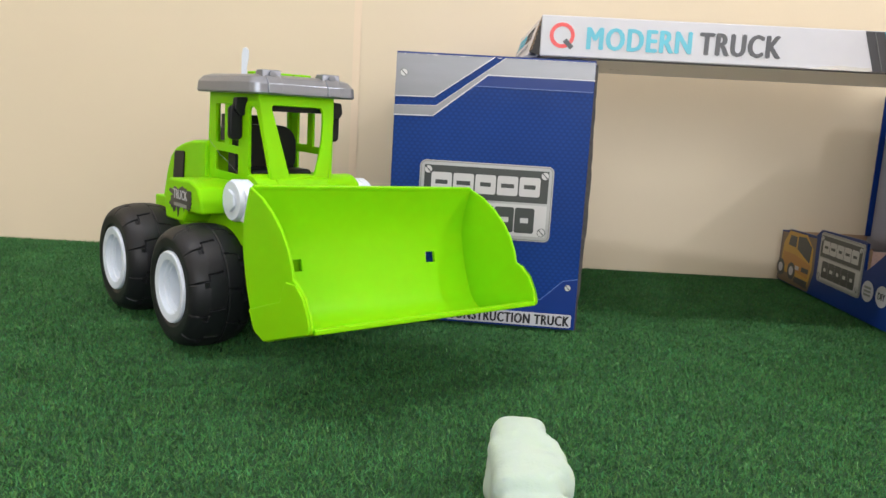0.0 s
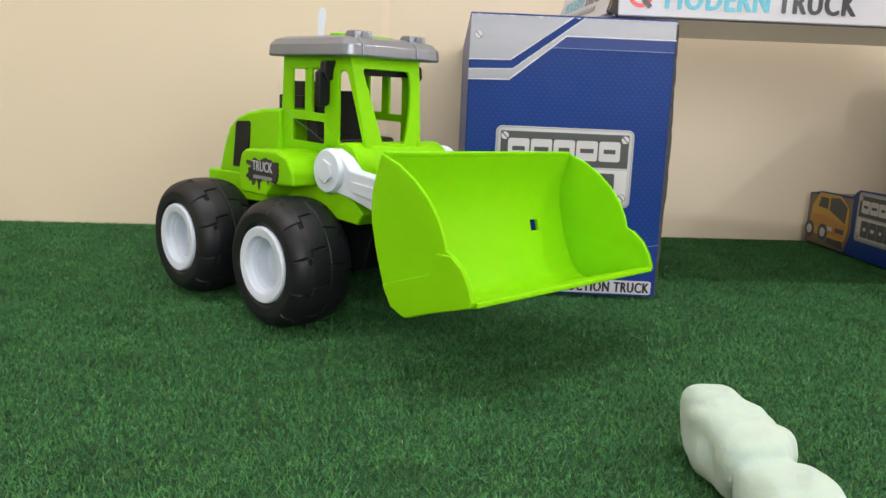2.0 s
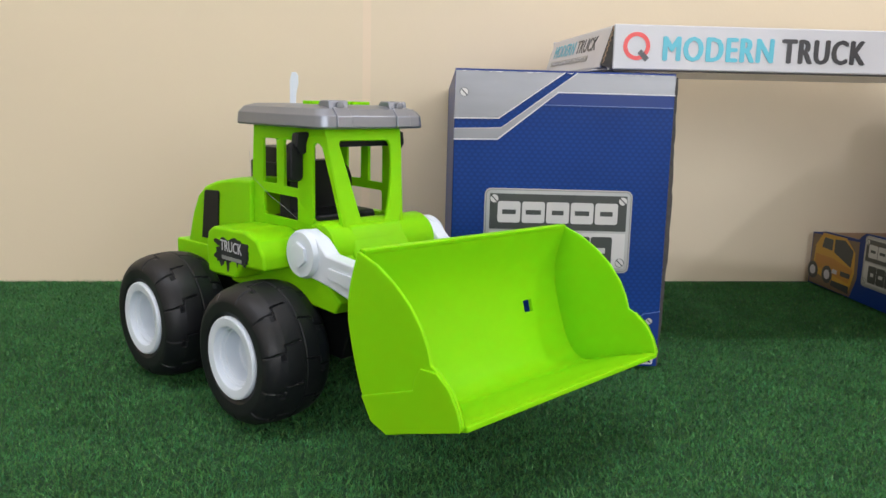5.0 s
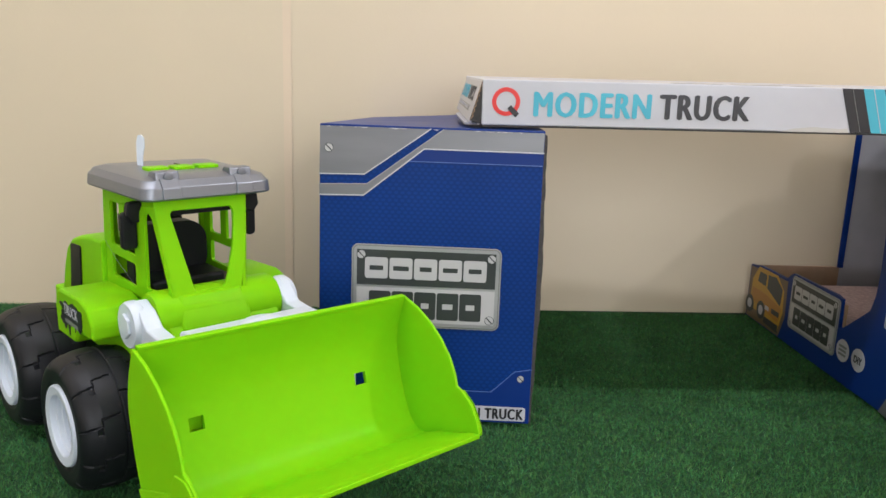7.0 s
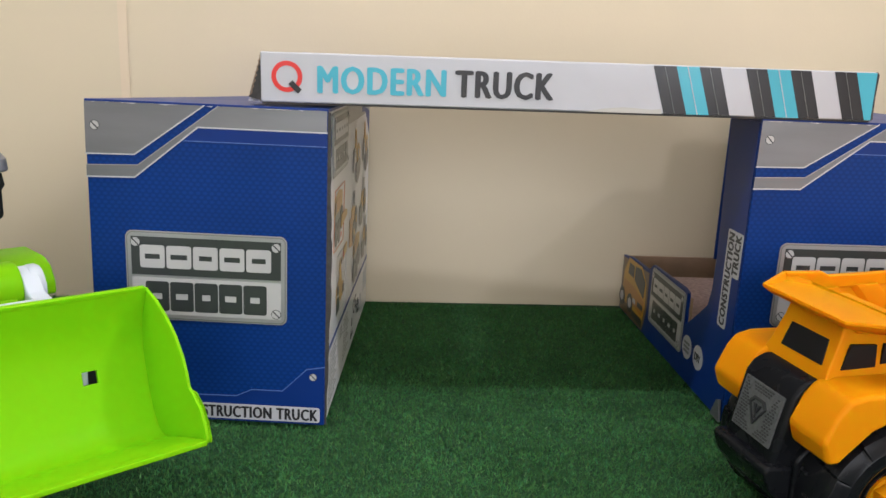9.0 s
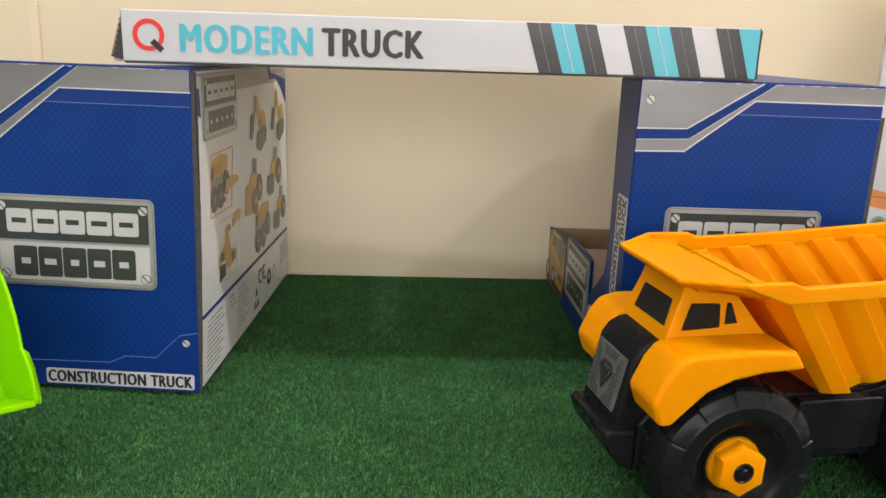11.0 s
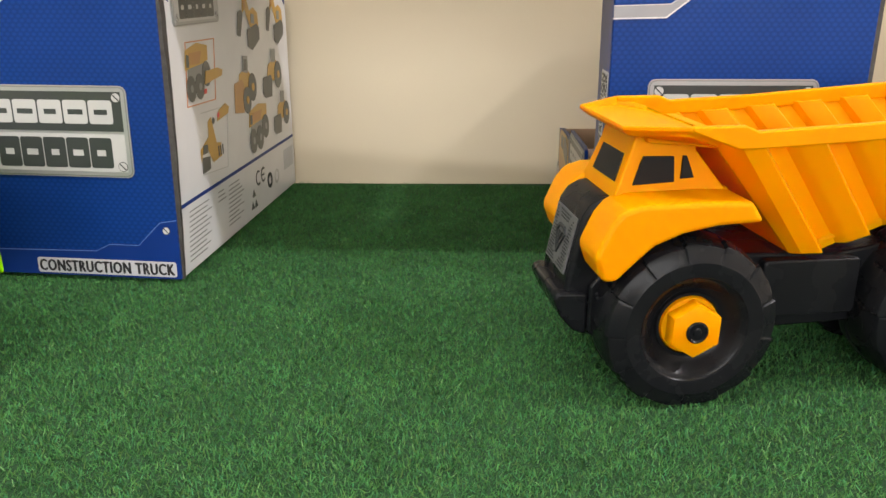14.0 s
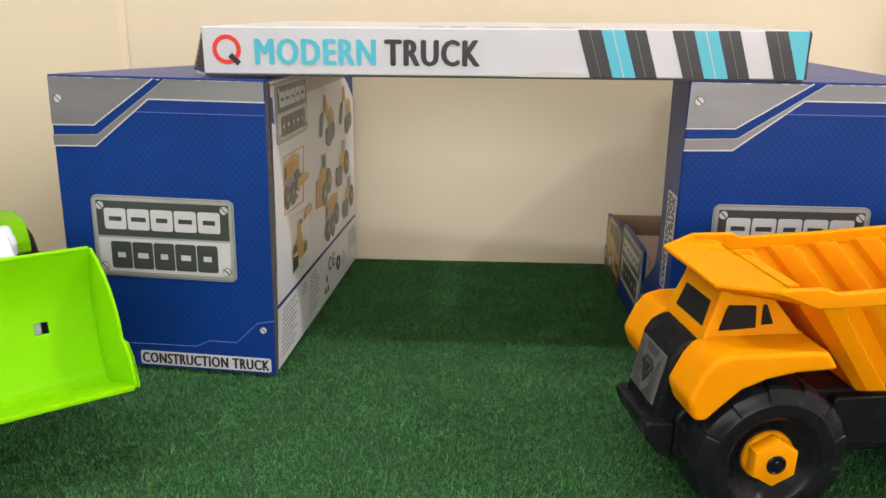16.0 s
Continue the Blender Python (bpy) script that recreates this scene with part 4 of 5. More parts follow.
    w1 = rounded(0.0812, 0.0986, 0.1572, 0.1893, 0.0012, 2)
    w2 = [(0.1076, 0.1562), (0.1072, 0.1882), (0.1084, 0.1895), (0.1180, 0.1890), (0.1222, 0.1865), (0.1238, 0.1820), (0.1240, 0.1558)]
    w3 = [(0.0829, 0.1337), (0.0818, 0.1350), (0.0815, 0.1490), (0.0828, 0.1504), (0.1226, 0.1498), (0.1237, 0.1486), (0.1239, 0.1345), (0.1226, 0.1330)]
    w4 = [(0.1402, 0.1350), (0.1390, 0.1364), (0.1388, 0.1850), (0.1398, 0.1874), (0.1420, 0.1888), (0.1448, 0.1884), (0.1475, 0.1858), (0.1550, 0.1610), (0.1612, 0.1372), (0.1602, 0.1354)]
    for s in (-1, 1):
        bm = prism(side, s * (0.0401 if s < 0 else 0.0358), s * (0.0425 if s < 0 else 0.0382), holes=[w1, w2, w3, w4])
        for v in bm.verts:
            v.co.y -= s * (0.0100 if s < 0 else 0.0220) * max(0.0, (v.co.x - 0.130) / 0.040) ** 1.4
        f = part("cab_side", bm, G, c, "green cab side frame with open windows", bevel=0.0008)
        # wing mirror hung from a bent stalk under the roof
        mr = part("mirror", prism(rounded(s * 0.0478 - (0.0056 if s < 0 else 0.0068), s * 0.0478 + (0.0056 if s < 0 else 0.0010), 0.1618, 0.1885, 0.0036), 0.1250, 0.1308, axis="x"), M["black"], c, "black wing mirror", bevel=0.0018)
        part("mirror_stalk", prism([(s * 0.036, 0.1830), (s * 0.036, 0.1960), (s * 0.049, 0.1950), (s * 0.0505, 0.1860), (s * 0.046, 0.1800)], 0.1265, 0.1330, axis="x"), M["black"], mr, bevel=0.0012)
    # windscreen frame, leaning back
    out = [(-0.0295, -0.0125), (-0.0280, -0.0140), (0.0100, -0.0145), (0.0122, -0.0130), (0.0165, 0.004), (0.0215, 0.022), (0.0258, 0.042), (0.0285, 0.058), (0.0300, 0.0755), (-0.0392, 0.0755), (-0.0365, 0.040), (-0.0330, 0.008)]
    hole = [(-0.0178, 0.0110), (-0.0162, 0.0096), (0.0030, 0.0100), (0.0056, 0.0122), (0.0095, 0.0220), (0.0145, 0.0380), (0.0172, 0.0520), (0.0182, 0.0630), (0.0168, 0.0658), (-0.0262, 0.0662), (-0.0280, 0.0640)]
    part("windscreen_frame", prism(out, 0.0, -0.0034, axis="x", holes=[hole]), G, c, "green windscreen frame, no glass", pose(0.1662, 0, 0.1260, 0, -12.8, 0), bevel=0.0016)
    apron = [[(0.1580, yl, z), (x, yl + 0.0012, z), (x, yr - 0.0012, z), (0.1580, yr, z)] for x, z, yl, yr in ((0.1654, 0.1345, -0.0315, 0.0172), (0.1690, 0.1285, -0.0325, 0.0185), (0.1738, 0.1195, -0.0335, 0.0196), (0.1785, 0.1080, -0.0338, 0.0205), (0.1800, 0.1020, -0.0338, 0.0207))]
    part("cab_apron", loft(apron), G, c, "green apron under the windscreen", bevel=0.0022, segments=3)
    part("sun_strip", box(0.1400, 0.1435, -0.028, 0.028, 0.1855, 0.1905), M["black"], c, bevel=0.0006)
    rear_hole = [(-0.033, 0.152), (0.033, 0.152), (0.033, 0.1895), (-0.033, 0.1895)]
    part("cab_rear", prism([(-0.0375, 0.120), (0.0375, 0.120), (0.0375, 0.197), (-0.0375, 0.197)], 0.0665, 0.071, axis="x", holes=[rear_hole]), G, c, bevel=0.0008)
    part("cab_floor", prism([(0.066, -0.0335), (0.066, 0.0335), (0.130, 0.0332), (0.158, 0.0160), (0.158, -0.0250), (0.130, -0.0335)], 0.122, 0.1305, axis="z"), M["black"], c)
    back = [(y, z) if y > -0.010 else (-0.0370, z) for y, z in rounded(-0.0370, 0.0200, 0.130, 0.1735, 0.016, 8)]
    part("seat_back", prism(back, 0.094, 0.107, axis="x"), M["black"], c, "wide black moulded seat back", bevel=0.002)
    part("seat_base", prism(rounded(0.100, 0.136, -0.0365, 0.020, 0.004), 0.1300, 0.1385, axis="z"), M["black"], c, "black seat base", bevel=0.003)
    part("dashboard", prism([(0.142, 0.130), (0.142, 0.1345), (0.154, 0.1335), (0.157, 0.130)], -0.020, 0.016), M["black"], c, bevel=0.001)

    # roof
    def roof_ring(x0, x1, hw, z, r=0.010):
        ring = []
        for x, y in rounded(x0, x1, -hw, hw, r, 6):
            k = max(0.0, (x - 0.120) / (x1 - 0.120))
            ring.append((x, y * (1 - 0.05 * k * k), z))
        return ring
    rf = part("roof", loft([roof_ring(0.0548, 0.1568, 0.0492, 0.1985, 0.008), roof_ring(0.0540, 0.1582, 0.0501, 0.1996, 0.008), roof_ring(0.0546, 0.1576, 0.0495, 0.2072, 0.008), roof_ring(0.0575, 0.1538, 0.0460, 0.2118, 0.008), roof_ring(0.0635, 0.1480, 0.0405, 0.2138, 0.008), roof_ring(0.083, 0.1400, 0.0310, 0.2144, 0.008)]),
              M["grey_plastic"], c, "silver-grey roof with buttons", bevel=0.0010, segments=3, smooth=25)
    for y in (-0.0215, -0.0025, 0.0160):
        part("button", prism(rounded(0.1120, 0.1245, y - 0.0085, y + 0.0070, 0.0015, 3), 0.2138, 0.2166, axis="z"), G, rf, "lime green roof button", bevel=0.0005)
    for y in (-0.0290, 0.0250):
        lamp = part("roof_lamp", prism([(0.1400, 0.2065), (0.1400, 0.2150), (0.1425, 0.2176), (0.1518, 0.2176), (0.1545, 0.2060)], y - 0.0084, y + 0.0084), M["grey_plastic"], rf, "silver roof lamp block", bevel=0.0012)
        part("lens", lathe([(0.0, 0.0), (0.0032, 0.0), (0.0032, 0.0012), (0.0, 0.0020)], 16), M["grey_plastic"], lamp, "", pose(0.1530, y, 0.2140, 0, 0, -90))
        part("roof_rib", prism([(0.1540, 0.1990), (0.1530, 0.2050), (0.1440, 0.2110), (0.1430, 0.2146), (0.1540, 0.2130), (0.1590, 0.2070), (0.1597, 0.1996)], y - 0.0064, y + 0.0064), M["grey_plastic"], rf, bevel=0.0008)
    for x in (0.092, 0.096, 0.100, 0.104):
        part("roof_dot", lathe([(0.0, 0.0), (0.0012, 0.0), (0.0012, 0.001), (0.0, 0.0012)], 10), M["black"], rf, "", pose(x, 0.004, 0.2138, 90, 0, 0))
    ant = [(-0.0022, 0.0), (0.0022, 0.0), (0.0024, 0.010), (0.0040, 0.017), (0.0040, 0.0235), (0.0022, 0.0260), (-0.0008, 0.0255), (-0.0022, 0.020)]
    part("antenna", prism(ant, -0.0008, 0.0008), M["white_plastic"], c, "white translucent antenna tab", pose(0.0895, -0.0215, 0.2108, 0, 0, 38), bevel=0.0004)

    # stray thread hanging across the cab's side
    hang = [Vector(p) for p in ((0.0276, -0.0200, 0.1785), (0.0444, -0.0300, 0.1655), (0.0712, -0.0437, 0.1586), (0.0932, -0.0442, 0.1477), (0.1108, -0.0446, 0.1418), (0.1255, -0.0442, 0.1351))]
    part("stray_thread", loft([[p + Vector((0.00012 * math.cos(a), 0.00006 * math.sin(a), 0.00012 * math.sin(a))) for a in (0, 1.57, 3.14, 4.71)] for p in hang]), M["grey_plastic"], c, "fine grey stray thread")

    # lift arms
    for s in (-1, 1):
        arm = part("lift_arm", prism([(0.139, 0.126), (0.152, 0.1325), (0.1655, 0.1275), (0.176, 0.1185), (0.212, 0.1150), (0.235, 0.1170), (0.247, 0.1175), (0.2475, 0.0600), (0.236, 0.0500), (0.222, 0.0600), (0.2130, 0.0790),
                                      (0.2060, 0.0915), (0.178, 0.0980), (0.162, 0.1005), (0.146, 0.1010), (0.136, 0.1110)], s * 0.0465, s * 0.0585), M["white_plastic"], c, "white lift arm", bevel=0.0014)
        disc = lathe([(0.0, 0.0), (0.0158, 0.0), (0.0165, 0.0015), (0.0165, 0.006), (0.0150, 0.0085), (0.0, 0.0085)], 40)
        hub = part("pivot_disc", disc, M["white_plastic"], arm, "", pose(0.1525, s * 0.0535, 0.1160, 0, 0, 0 if s > 0 else 180))
        part("pivot_nut", prism(ring(0, 0, 0.0088, 6, 0.4), 0.0085, 0.0108), M["white_plastic"], hub, bevel=0.0006)
        part("arm_groove", prism([(0.180, 0.1110), (0.212, 0.1085), (0.212, 0.0990), (0.180, 0.1035)], s * 0.0585, s * 0.0598), M["white_plastic"], arm, bevel=0.0005)
    part("cross_bar", prism([(0.200, 0.106), (0.200, 0.1215), (0.206, 0.1235), (0.240, 0.1235), (0.240, 0.106)], -0.0470, 0.0470), M["white_plastic"], c, "white cross bar between the arms", bevel=0.0015)
    knob = loft([[(0.222 + r * math.cos(a), r * 1.5 * math.sin(a), z) for a in [2 * math.pi * i / 20 for i in range(20)]] for r, z in ((0.0115, 0.118), (0.0115, 0.1245), (0.0085, 0.1275), (0.003, 0.1285))])
    part("bar_knob", knob, M["white_plastic"], c, "white boss on the cross bar")

    # bucket: curved shell, two side cheeks, lip
    shell = [(0.2545, 0.1372), (0.2485, 0.1165), (0.2478, 0.1000), (0.2515, 0.0840), (0.2570, 0.0680), (0.2640, 0.0530), (0.2720, 0.0445), (0.2830, 0.0418), (0.3000, 0.0478), (0.3340, 0.0590)]
    t = 0.0028
    rough_shell = [Vector(p) for p in shell]
    fine = []
    for i in range(len(rough_shell) - 1):
        p0, p1, p2, p3 = rough_shell[max(0, i - 1)], rough_shell[i], rough_shell[i + 1], rough_shell[min(len(rough_shell) - 1, i + 2)]
        for q in range(6):
            f = q / 6
            fine.append(0.5 * (2 * p1 + (p2 - p0) * f + (2 * p0 - 5 * p1 + 4 * p2 - p3) * f * f + (3 * p1 - p0 - 3 * p2 + p3) * f * f * f))
    fine.append(rough_shell[-1])
    inner = []
    for i, p in enumerate(fine):
        d = (fine[min(len(fine) - 1, i + 1)] - fine[max(0, i - 1)]).normalized()
        inner.append((p.x - d.y * t, p.y + d.x * t))
    fine = [(p.x, p.y) for p in fine]
    back = bmesh.new()
    HW0, HW1 = -0.1000, 0.0915
    holes_y = ((-0.0700, -0.0605), (0.0510, 0.0605))
    lo, hi = 17, 20
    ys = [HW0, holes_y[0][0], holes_y[0][1], holes_y[1][0], holes_y[1][1], HW1]
    grids = []
    for line in (fine, inner):
        grids.append([[back.verts.new((x, y, z)) for y in ys] for x, z in line])
    out_g, in_g = grids
    n = len(fine)
    for g in (out_g, in_g):
        for i in range(n - 1):
            for j in range(5):
                if j in (1, 3) and lo <= i < hi:
                    continue
                back.faces.new((g[i][j], g[i + 1][j], g[i + 1][j + 1], g[i][j + 1]))
    for j in range(5):
        for i in (0, n - 1):
            back.faces.new((out_g[i][j], out_g[i][j + 1], in_g[i][j + 1], in_g[i][j]))
    for i in range(n - 1):
        for j in (0, 5):
            back.faces.new((out_g[i][j], out_g[i + 1][j], in_g[i + 1][j], in_g[i][j]))
    for j in (1, 3):
        for i in range(lo, hi):
            for q in (j, j + 1):
                back.faces.new((out_g[i][q], out_g[i + 1][q], in_g[i + 1][q], in_g[i][q]))
        for i in (lo, hi):
            back.faces.new((out_g[i][j], out_g[i][j + 1], in_g[i][j + 1], in_g[i][j]))
    bk = part("bucket", back, G, c, "lime green loader bucket", pose(0, -0.0060, -0.0010, -1.5, 0, 1.2), smooth=60)
    cheek = fine + [(0.3350, 0.0620), (0.3320, 0.0700), (0.3260, 0.0790), (0.3170, 0.0855), (0.3120, 0.0875), (0.3095, 0.0950), (0.3040, 0.1050), (0.2950, 0.1155), (0.2835, 0.1245), (0.2700, 0.1320)]
    for s, hw in ((-1, -HW0), (1, HW1)):
        part("bucket_cheek", prism(cheek, s * hw, s * (hw + 0.0024)), G, bk, "", bevel=0.0009)
        part("cheek_tooth", prism([(0.2705, 0.0460), (0.2830, 0.0420), (0.3000, 0.0480), (0.3345, 0.0592), (0.3350, 0.0620), (0.3320, 0.0700), (0.3260, 0.0790), (0.3170, 0.0855), (0.3060, 0.0850), (0.3020, 0.0780), (0.3010, 0.0720), (0.2620, 0.0585)],
                                  s * (hw + 0.0024), s * (hw + 0.0040)), G, bk, "", bevel=0.0009)
    part("socket", box(0.2440, 0.2490, -0.0760, -0.0550, 0.0740, 0.0980), G, bk)
    part("bucket_lip", prism([(0.3260, 0.0562), (0.3365, 0.0590), (0.3360, 0.0622), (0.3260, 0.0600)], HW0, HW1), G, bk, bevel=0.0008)
    part("bucket_top_rim", prism([(0.2530, 0.1360), (0.2535, 0.1385), (0.2580, 0.1380), (0.2570, 0.1350)], HW0, HW1), G, bk, bevel=0.0008)

    # wheels
    R, W = 0.0478, 0.052
    tyre = link_mesh("wheel", tyre_mesh(R, W, 0.0280, chevron, 468), M["tyre"], 24)
    rim = link_mesh("rim", lathe([(r * 0.935, y) for r, y in [(0.0300, -0.0215), (0.0305, -0.0245), (0.0300, -0.0262), (0.0290, -0.0267), (0.0232, -0.0260), (0.0227, -0.0254), (0.0223, -0.0222), (0.0219, -0.0217), (0.0207, -0.0215), (0.0203, -0.0210), (0.0200, -0.0188), (0.0188, -0.0184), (0.0182, -0.0090), (0.0172, -0.0078), (0.0078, -0.0072), (0.0075, -0.0030)]], 64), M["white_plastic"], 22)
    hole = link_mesh("hub", lathe([(0.0072, -0.0048), (0.0040, -0.0056), (0.0, -0.0058)], 24), M["black"], 40)
    for x in (0.0, 0.1285):
        for s in (-1, 1):
            m = pose(x, s * 0.0755, 0.0465, 0, x * 300, 0 if s < 0 else 180)
            w = mesh_part("wheel", tyre, c, m, "black chunky tyre on a white dished rim")
            rr = mesh_part("rim", rim, w, None, "white dished rim")
            mesh_part("hub", hole, rr, None, "dark hub hole")
    return c


front_loader()


# ---- dump truck: x forward, y to its left, z up, from the ground under the rear axle ----
def dump_truck():
    Y = M["yellow"]
    B = M["gloss_tyre"]
    c = thing("toy_dump_truck", pose(0.6175, 0.6185, 0.0, 0, 0, 189.6), "amber yellow plastic toy dump truck with black wheels on turf", "toy truck")
    part("chassis", prism([(-0.040, 0.034), (-0.040, 0.070), (0.012, 0.082), (0.060, 0.074), (0.120, 0.076), (0.185, 0.084), (0.205, 0.060), (0.205, 0.032), (0.195, 0.026)], -0.030, 0.030), B, c, "black truck chassis", bevel=0.002)
    part("tank", prism(rounded(0.050, 0.108, 0.040, 0.0735, 0.003), 0.030, 0.0385), B, c, "black side tank", bevel=0.0015)
    part("tank", prism(rounded(0.050, 0.108, 0.040, 0.0735, 0.003), -0.0385, -0.030), B, c, "black side tank", bevel=0.0015)
    # nose with grille and bumper
    nose = [(0.170, 0.040), (0.170, 0.109), (0.190, 0.1102), (0.1985, 0.1090), (0.2050, 0.1055), (0.2095, 0.0990), (0.2175, 0.0600), (0.2185, 0.040)]
    n = part("nose", prism(nose, -0.0250, 0.0250), B, c, "black nose with grille", bevel=0.0034, segments=4)
    g0, g1 = Vector((0.2100, 0.0965)), Vector((0.2168, 0.0640))
    part("grille", prism([(g0.x, g0.y), (g1.x, g1.y), (g1.x + 0.0012, g1.y + 0.0002), (g0.x + 0.0012, g0.y + 0.0002)], -0.0195, 0.0195), M["mesh_grey"], n, "grey mesh grille", bevel=0.0003)
    d = (g1 - g0)
    cells = bmesh.new()
    for q in range(17):
        for r in range(13):
            u, v = (r + 0.25 + 0.5 * (q % 2)) / 13.4 * 0.035 - 0.0175, (q + 0.8) / 18.0
            if abs(abs(u) - 0.0125 * (1 - v)) < 0.0026 or (abs(u) < 0.009 and abs(v - 0.50) < 0.30):
                continue
            p = g0 + d * v
            box(p.x + 0.0007, p.x + 0.0016, u - 0.0008, u + 0.0008, p.y - 0.0004, p.y + 0.0004, cells)
    part("grille_mesh", cells, M["mesh_cell"], n, "dark mesh holes")
    em = [(-0.0085, 0.0045), (-0.005, 0.0085), (0.005, 0.0085), (0.0085, 0.0045), (0.0, -0.0085)]
    emb = part("badge", prism(em, -0.0002, 0.0010, axis="x", holes=[[(y * 0.80, z * 0.80) for y, z in em]]), M["mesh_cell"], n, "plain dark shield-shaped badge", pose(0.2150, 0, 0.0795, 0, -12, 0))
    part("badge_core", prism([(-0.0036, 0.0045), (-0.0012, 0.0045), (0.0006, -0.0042)], 0.0, 0.0011, axis="x"), M["mesh_cell"], emb)
    part("badge_core", prism([(0.0036, 0.0045), (0.0014, 0.0045), (0.0008, -0.0010)], 0.0, 0.0011, axis="x"), M["mesh_cell"], emb)
    part("bumper", prism([(0.205, 0.030), (0.205, 0.0560), (0.2225, 0.0570), (0.2250, 0.0530), (0.2205, 0.0420), (0.2130, 0.0330)], -0.0290, 0.0290), B, c, "black front bumper", bevel=0.0025)
    part("underguard", prism([(0.165, 0.024), (0.165, 0.045), (0.209, 0.045), (0.2100, 0.034), (0.196, 0.024), (0.180, 0.022)], -0.026, 0.026), B, c, bevel=0.003)

    # fenders: front face, top and arch over the wheel
    top = [(0.2070, 0.0725), (0.1995, 0.0722), (0.1920, 0.0800), (0.1800, 0.0910), (0.1650, 0.0972), (0.1470, 0.1008), (0.1215, 0.1020), (0.1290, 0.1135), (0.1500, 0.1140), (0.1880, 0.1135), (0.1985, 0.1105), (0.2045, 0.1030), (0.2120, 0.0860)]
    for s in (-1, 1):
        part("front_fender", prism(top, s * 0.0245, s * 0.0575), Y, c, "yellow front fender", bevel=0.0032, segments=4)
    part("fender_top", prism([(0.122, 0.103), (0.128, 0.1135), (0.1905, 0.1130), (0.1905, 0.103)], -0.0247, 0.0247), Y, c, bevel=0.0012)
    # cab
    def rows(z, x0, x1, hw):
        return [(x1, -hw, z), (x1, hw, z), (x0, hw, z), (x0, -hw, z)]
    cab = part("cab", loft([rows(0.1000, 0.1190, 0.1945, 0.0315), rows(0.1120, 0.1298, 0.1940, 0.0300), rows(0.1165, 0.1338, 0.1922, 0.0285), rows(0.1345, 0.1485, 0.1855, 0.0262), rows(0.1440, 0.1490, 0.1830, 0.0255)]), Y, c, "yellow truck cab", bevel=0.0015)
    part("windscreen", prism([(-0.0165, 0.0008), (0.0220, 0.0012), (0.0185, 0.0170), (-0.0160, 0.0168)], 0.0, 0.0010, axis="x"), M["black"], cab, "black blank windscreen", pose(0.1920, 0, 0.1165, 0, -20.6, 0), bevel=0.0004)
    for s in (-1, 1):
        part("side_window", prism([(0.1610, 0.1182), (0.1845, 0.1170), (0.1790, 0.1326), (0.1622, 0.1322)], s * 0.0268, s * 0.0290), M["black"], cab, "black blank side window", bevel=0.0003)
        part("side_window", prism([(0.1498, 0.1203), (0.1576, 0.1198), (0.1568, 0.1325), (0.1550, 0.1325)], s * 0.0268, s * 0.0287), M["black"], cab, "black blank side window", bevel=0.0003)

    # dump bed: ribbed sloping sides, front wall, rising floor, canopy over the cab
    LEAD_T, LEAD_B = (0.1446, 0.1405), (0.0932, 0.0770)
    SLANT = (LEAD_B[0] - LEAD_T[0]) / (LEAD_B[1] - LEAD_T[1])

    def under(x):
        """Height of the bed's lower edge: level at the front, then climbing to the tail."""
        return 0.0772 if x > 0.0765 else 0.0772 + 0.405 * (0.0765 - x)

    def bed_pt(xt, g, s, off):
        """A point of the sloping side; xt: along the rim, g: 0 bottom to 1 top."""
        zt = 0.1420 + (0.1345 - xt) * 0.0698
        k = 0.0
        while k < 0.075 and zt - k > under(xt - k * SLANT):
            k += 0.0005
        k *= 1 - g
        return (xt - k * SLANT, s * (0.0555 - 0.300 * k + off), zt - k)
    bed = part("dump_bed", prism([(0.0900, 0.0770), (0.1415, 0.1440), (0.1450, 0.1440), (0.0935, 0.0770)], -0.0362, 0.0362), Y, c, "ribbed yellow dump bed with a cab canopy", bevel=0.0006)
    # each rib: a broad raised panel that ends in a sharp ridge, then a shallow trough
    cuts = []
    for ridge in (0.1277, 0.0960, 0.0645, 0.0330, 0.0010, -0.0300):
        cuts += [(ridge + 0.0115, 0.0018), (ridge + 0.0008, 0.0030), (ridge, 0.0027), (ridge - 0.0030, -0.0026), (ridge - 0.0125, -0.0032), (ridge - 0.0165, 0.0006)]
    cuts = cuts[:-4] + [(-0.0345, -0.0010)]
    for s in (-1, 1):
        bm = bmesh.new()
        cols = [[bm.verts.new((x, s * (0.0362 + w), z)) for x, z, w in ((LEAD_B[0], 0.0770, 0), (0.1185, 0.1085, 0), (0.1446, 0.1410, 0), (0.1446, 0.1410, -0.003), (0.1185, 0.1085, -0.003), (LEAD_B[0], 0.0770, -0.003))]]
        for xt, off in cuts:
            cols.append([bm.verts.new(bed_pt(xt, g, s, (off if s > 0 else 0.0010 - 1.1 * off) + w)) for g, w in ((0, 0), (0.5, 0), (1, 0), (1, -0.0030), (0.5, -0.0030), (0, -0.0030))])
        for a, b in zip(cols, cols[1:]):
            for i in range(6):
                j = (i + 1) % 6
                bm.faces.new((a[i], a[j], b[j], b[i]))
        bm.faces.new(cols[0])
        bm.faces.new(cols[-1])
        part("bed_side", bm, Y, bed, "ribbed bed side", bevel=0.0008)
        # rim: deep flange along the top with a step near the front
        rim = [(0.1672, 0.1508), (0.1670, 0.1532), (0.1390, 0.1532), (0.1320, 0.1503), (0.0770, 0.1527), (0.0120, 0.1571), (-0.0345, 0.1606), (-0.0385, 0.1560), (-0.0310, 0.1500), (0.0120, 0.1474), (0.0770, 0.1436), (0.1300, 0.1412), (0.1420, 0.1412)]
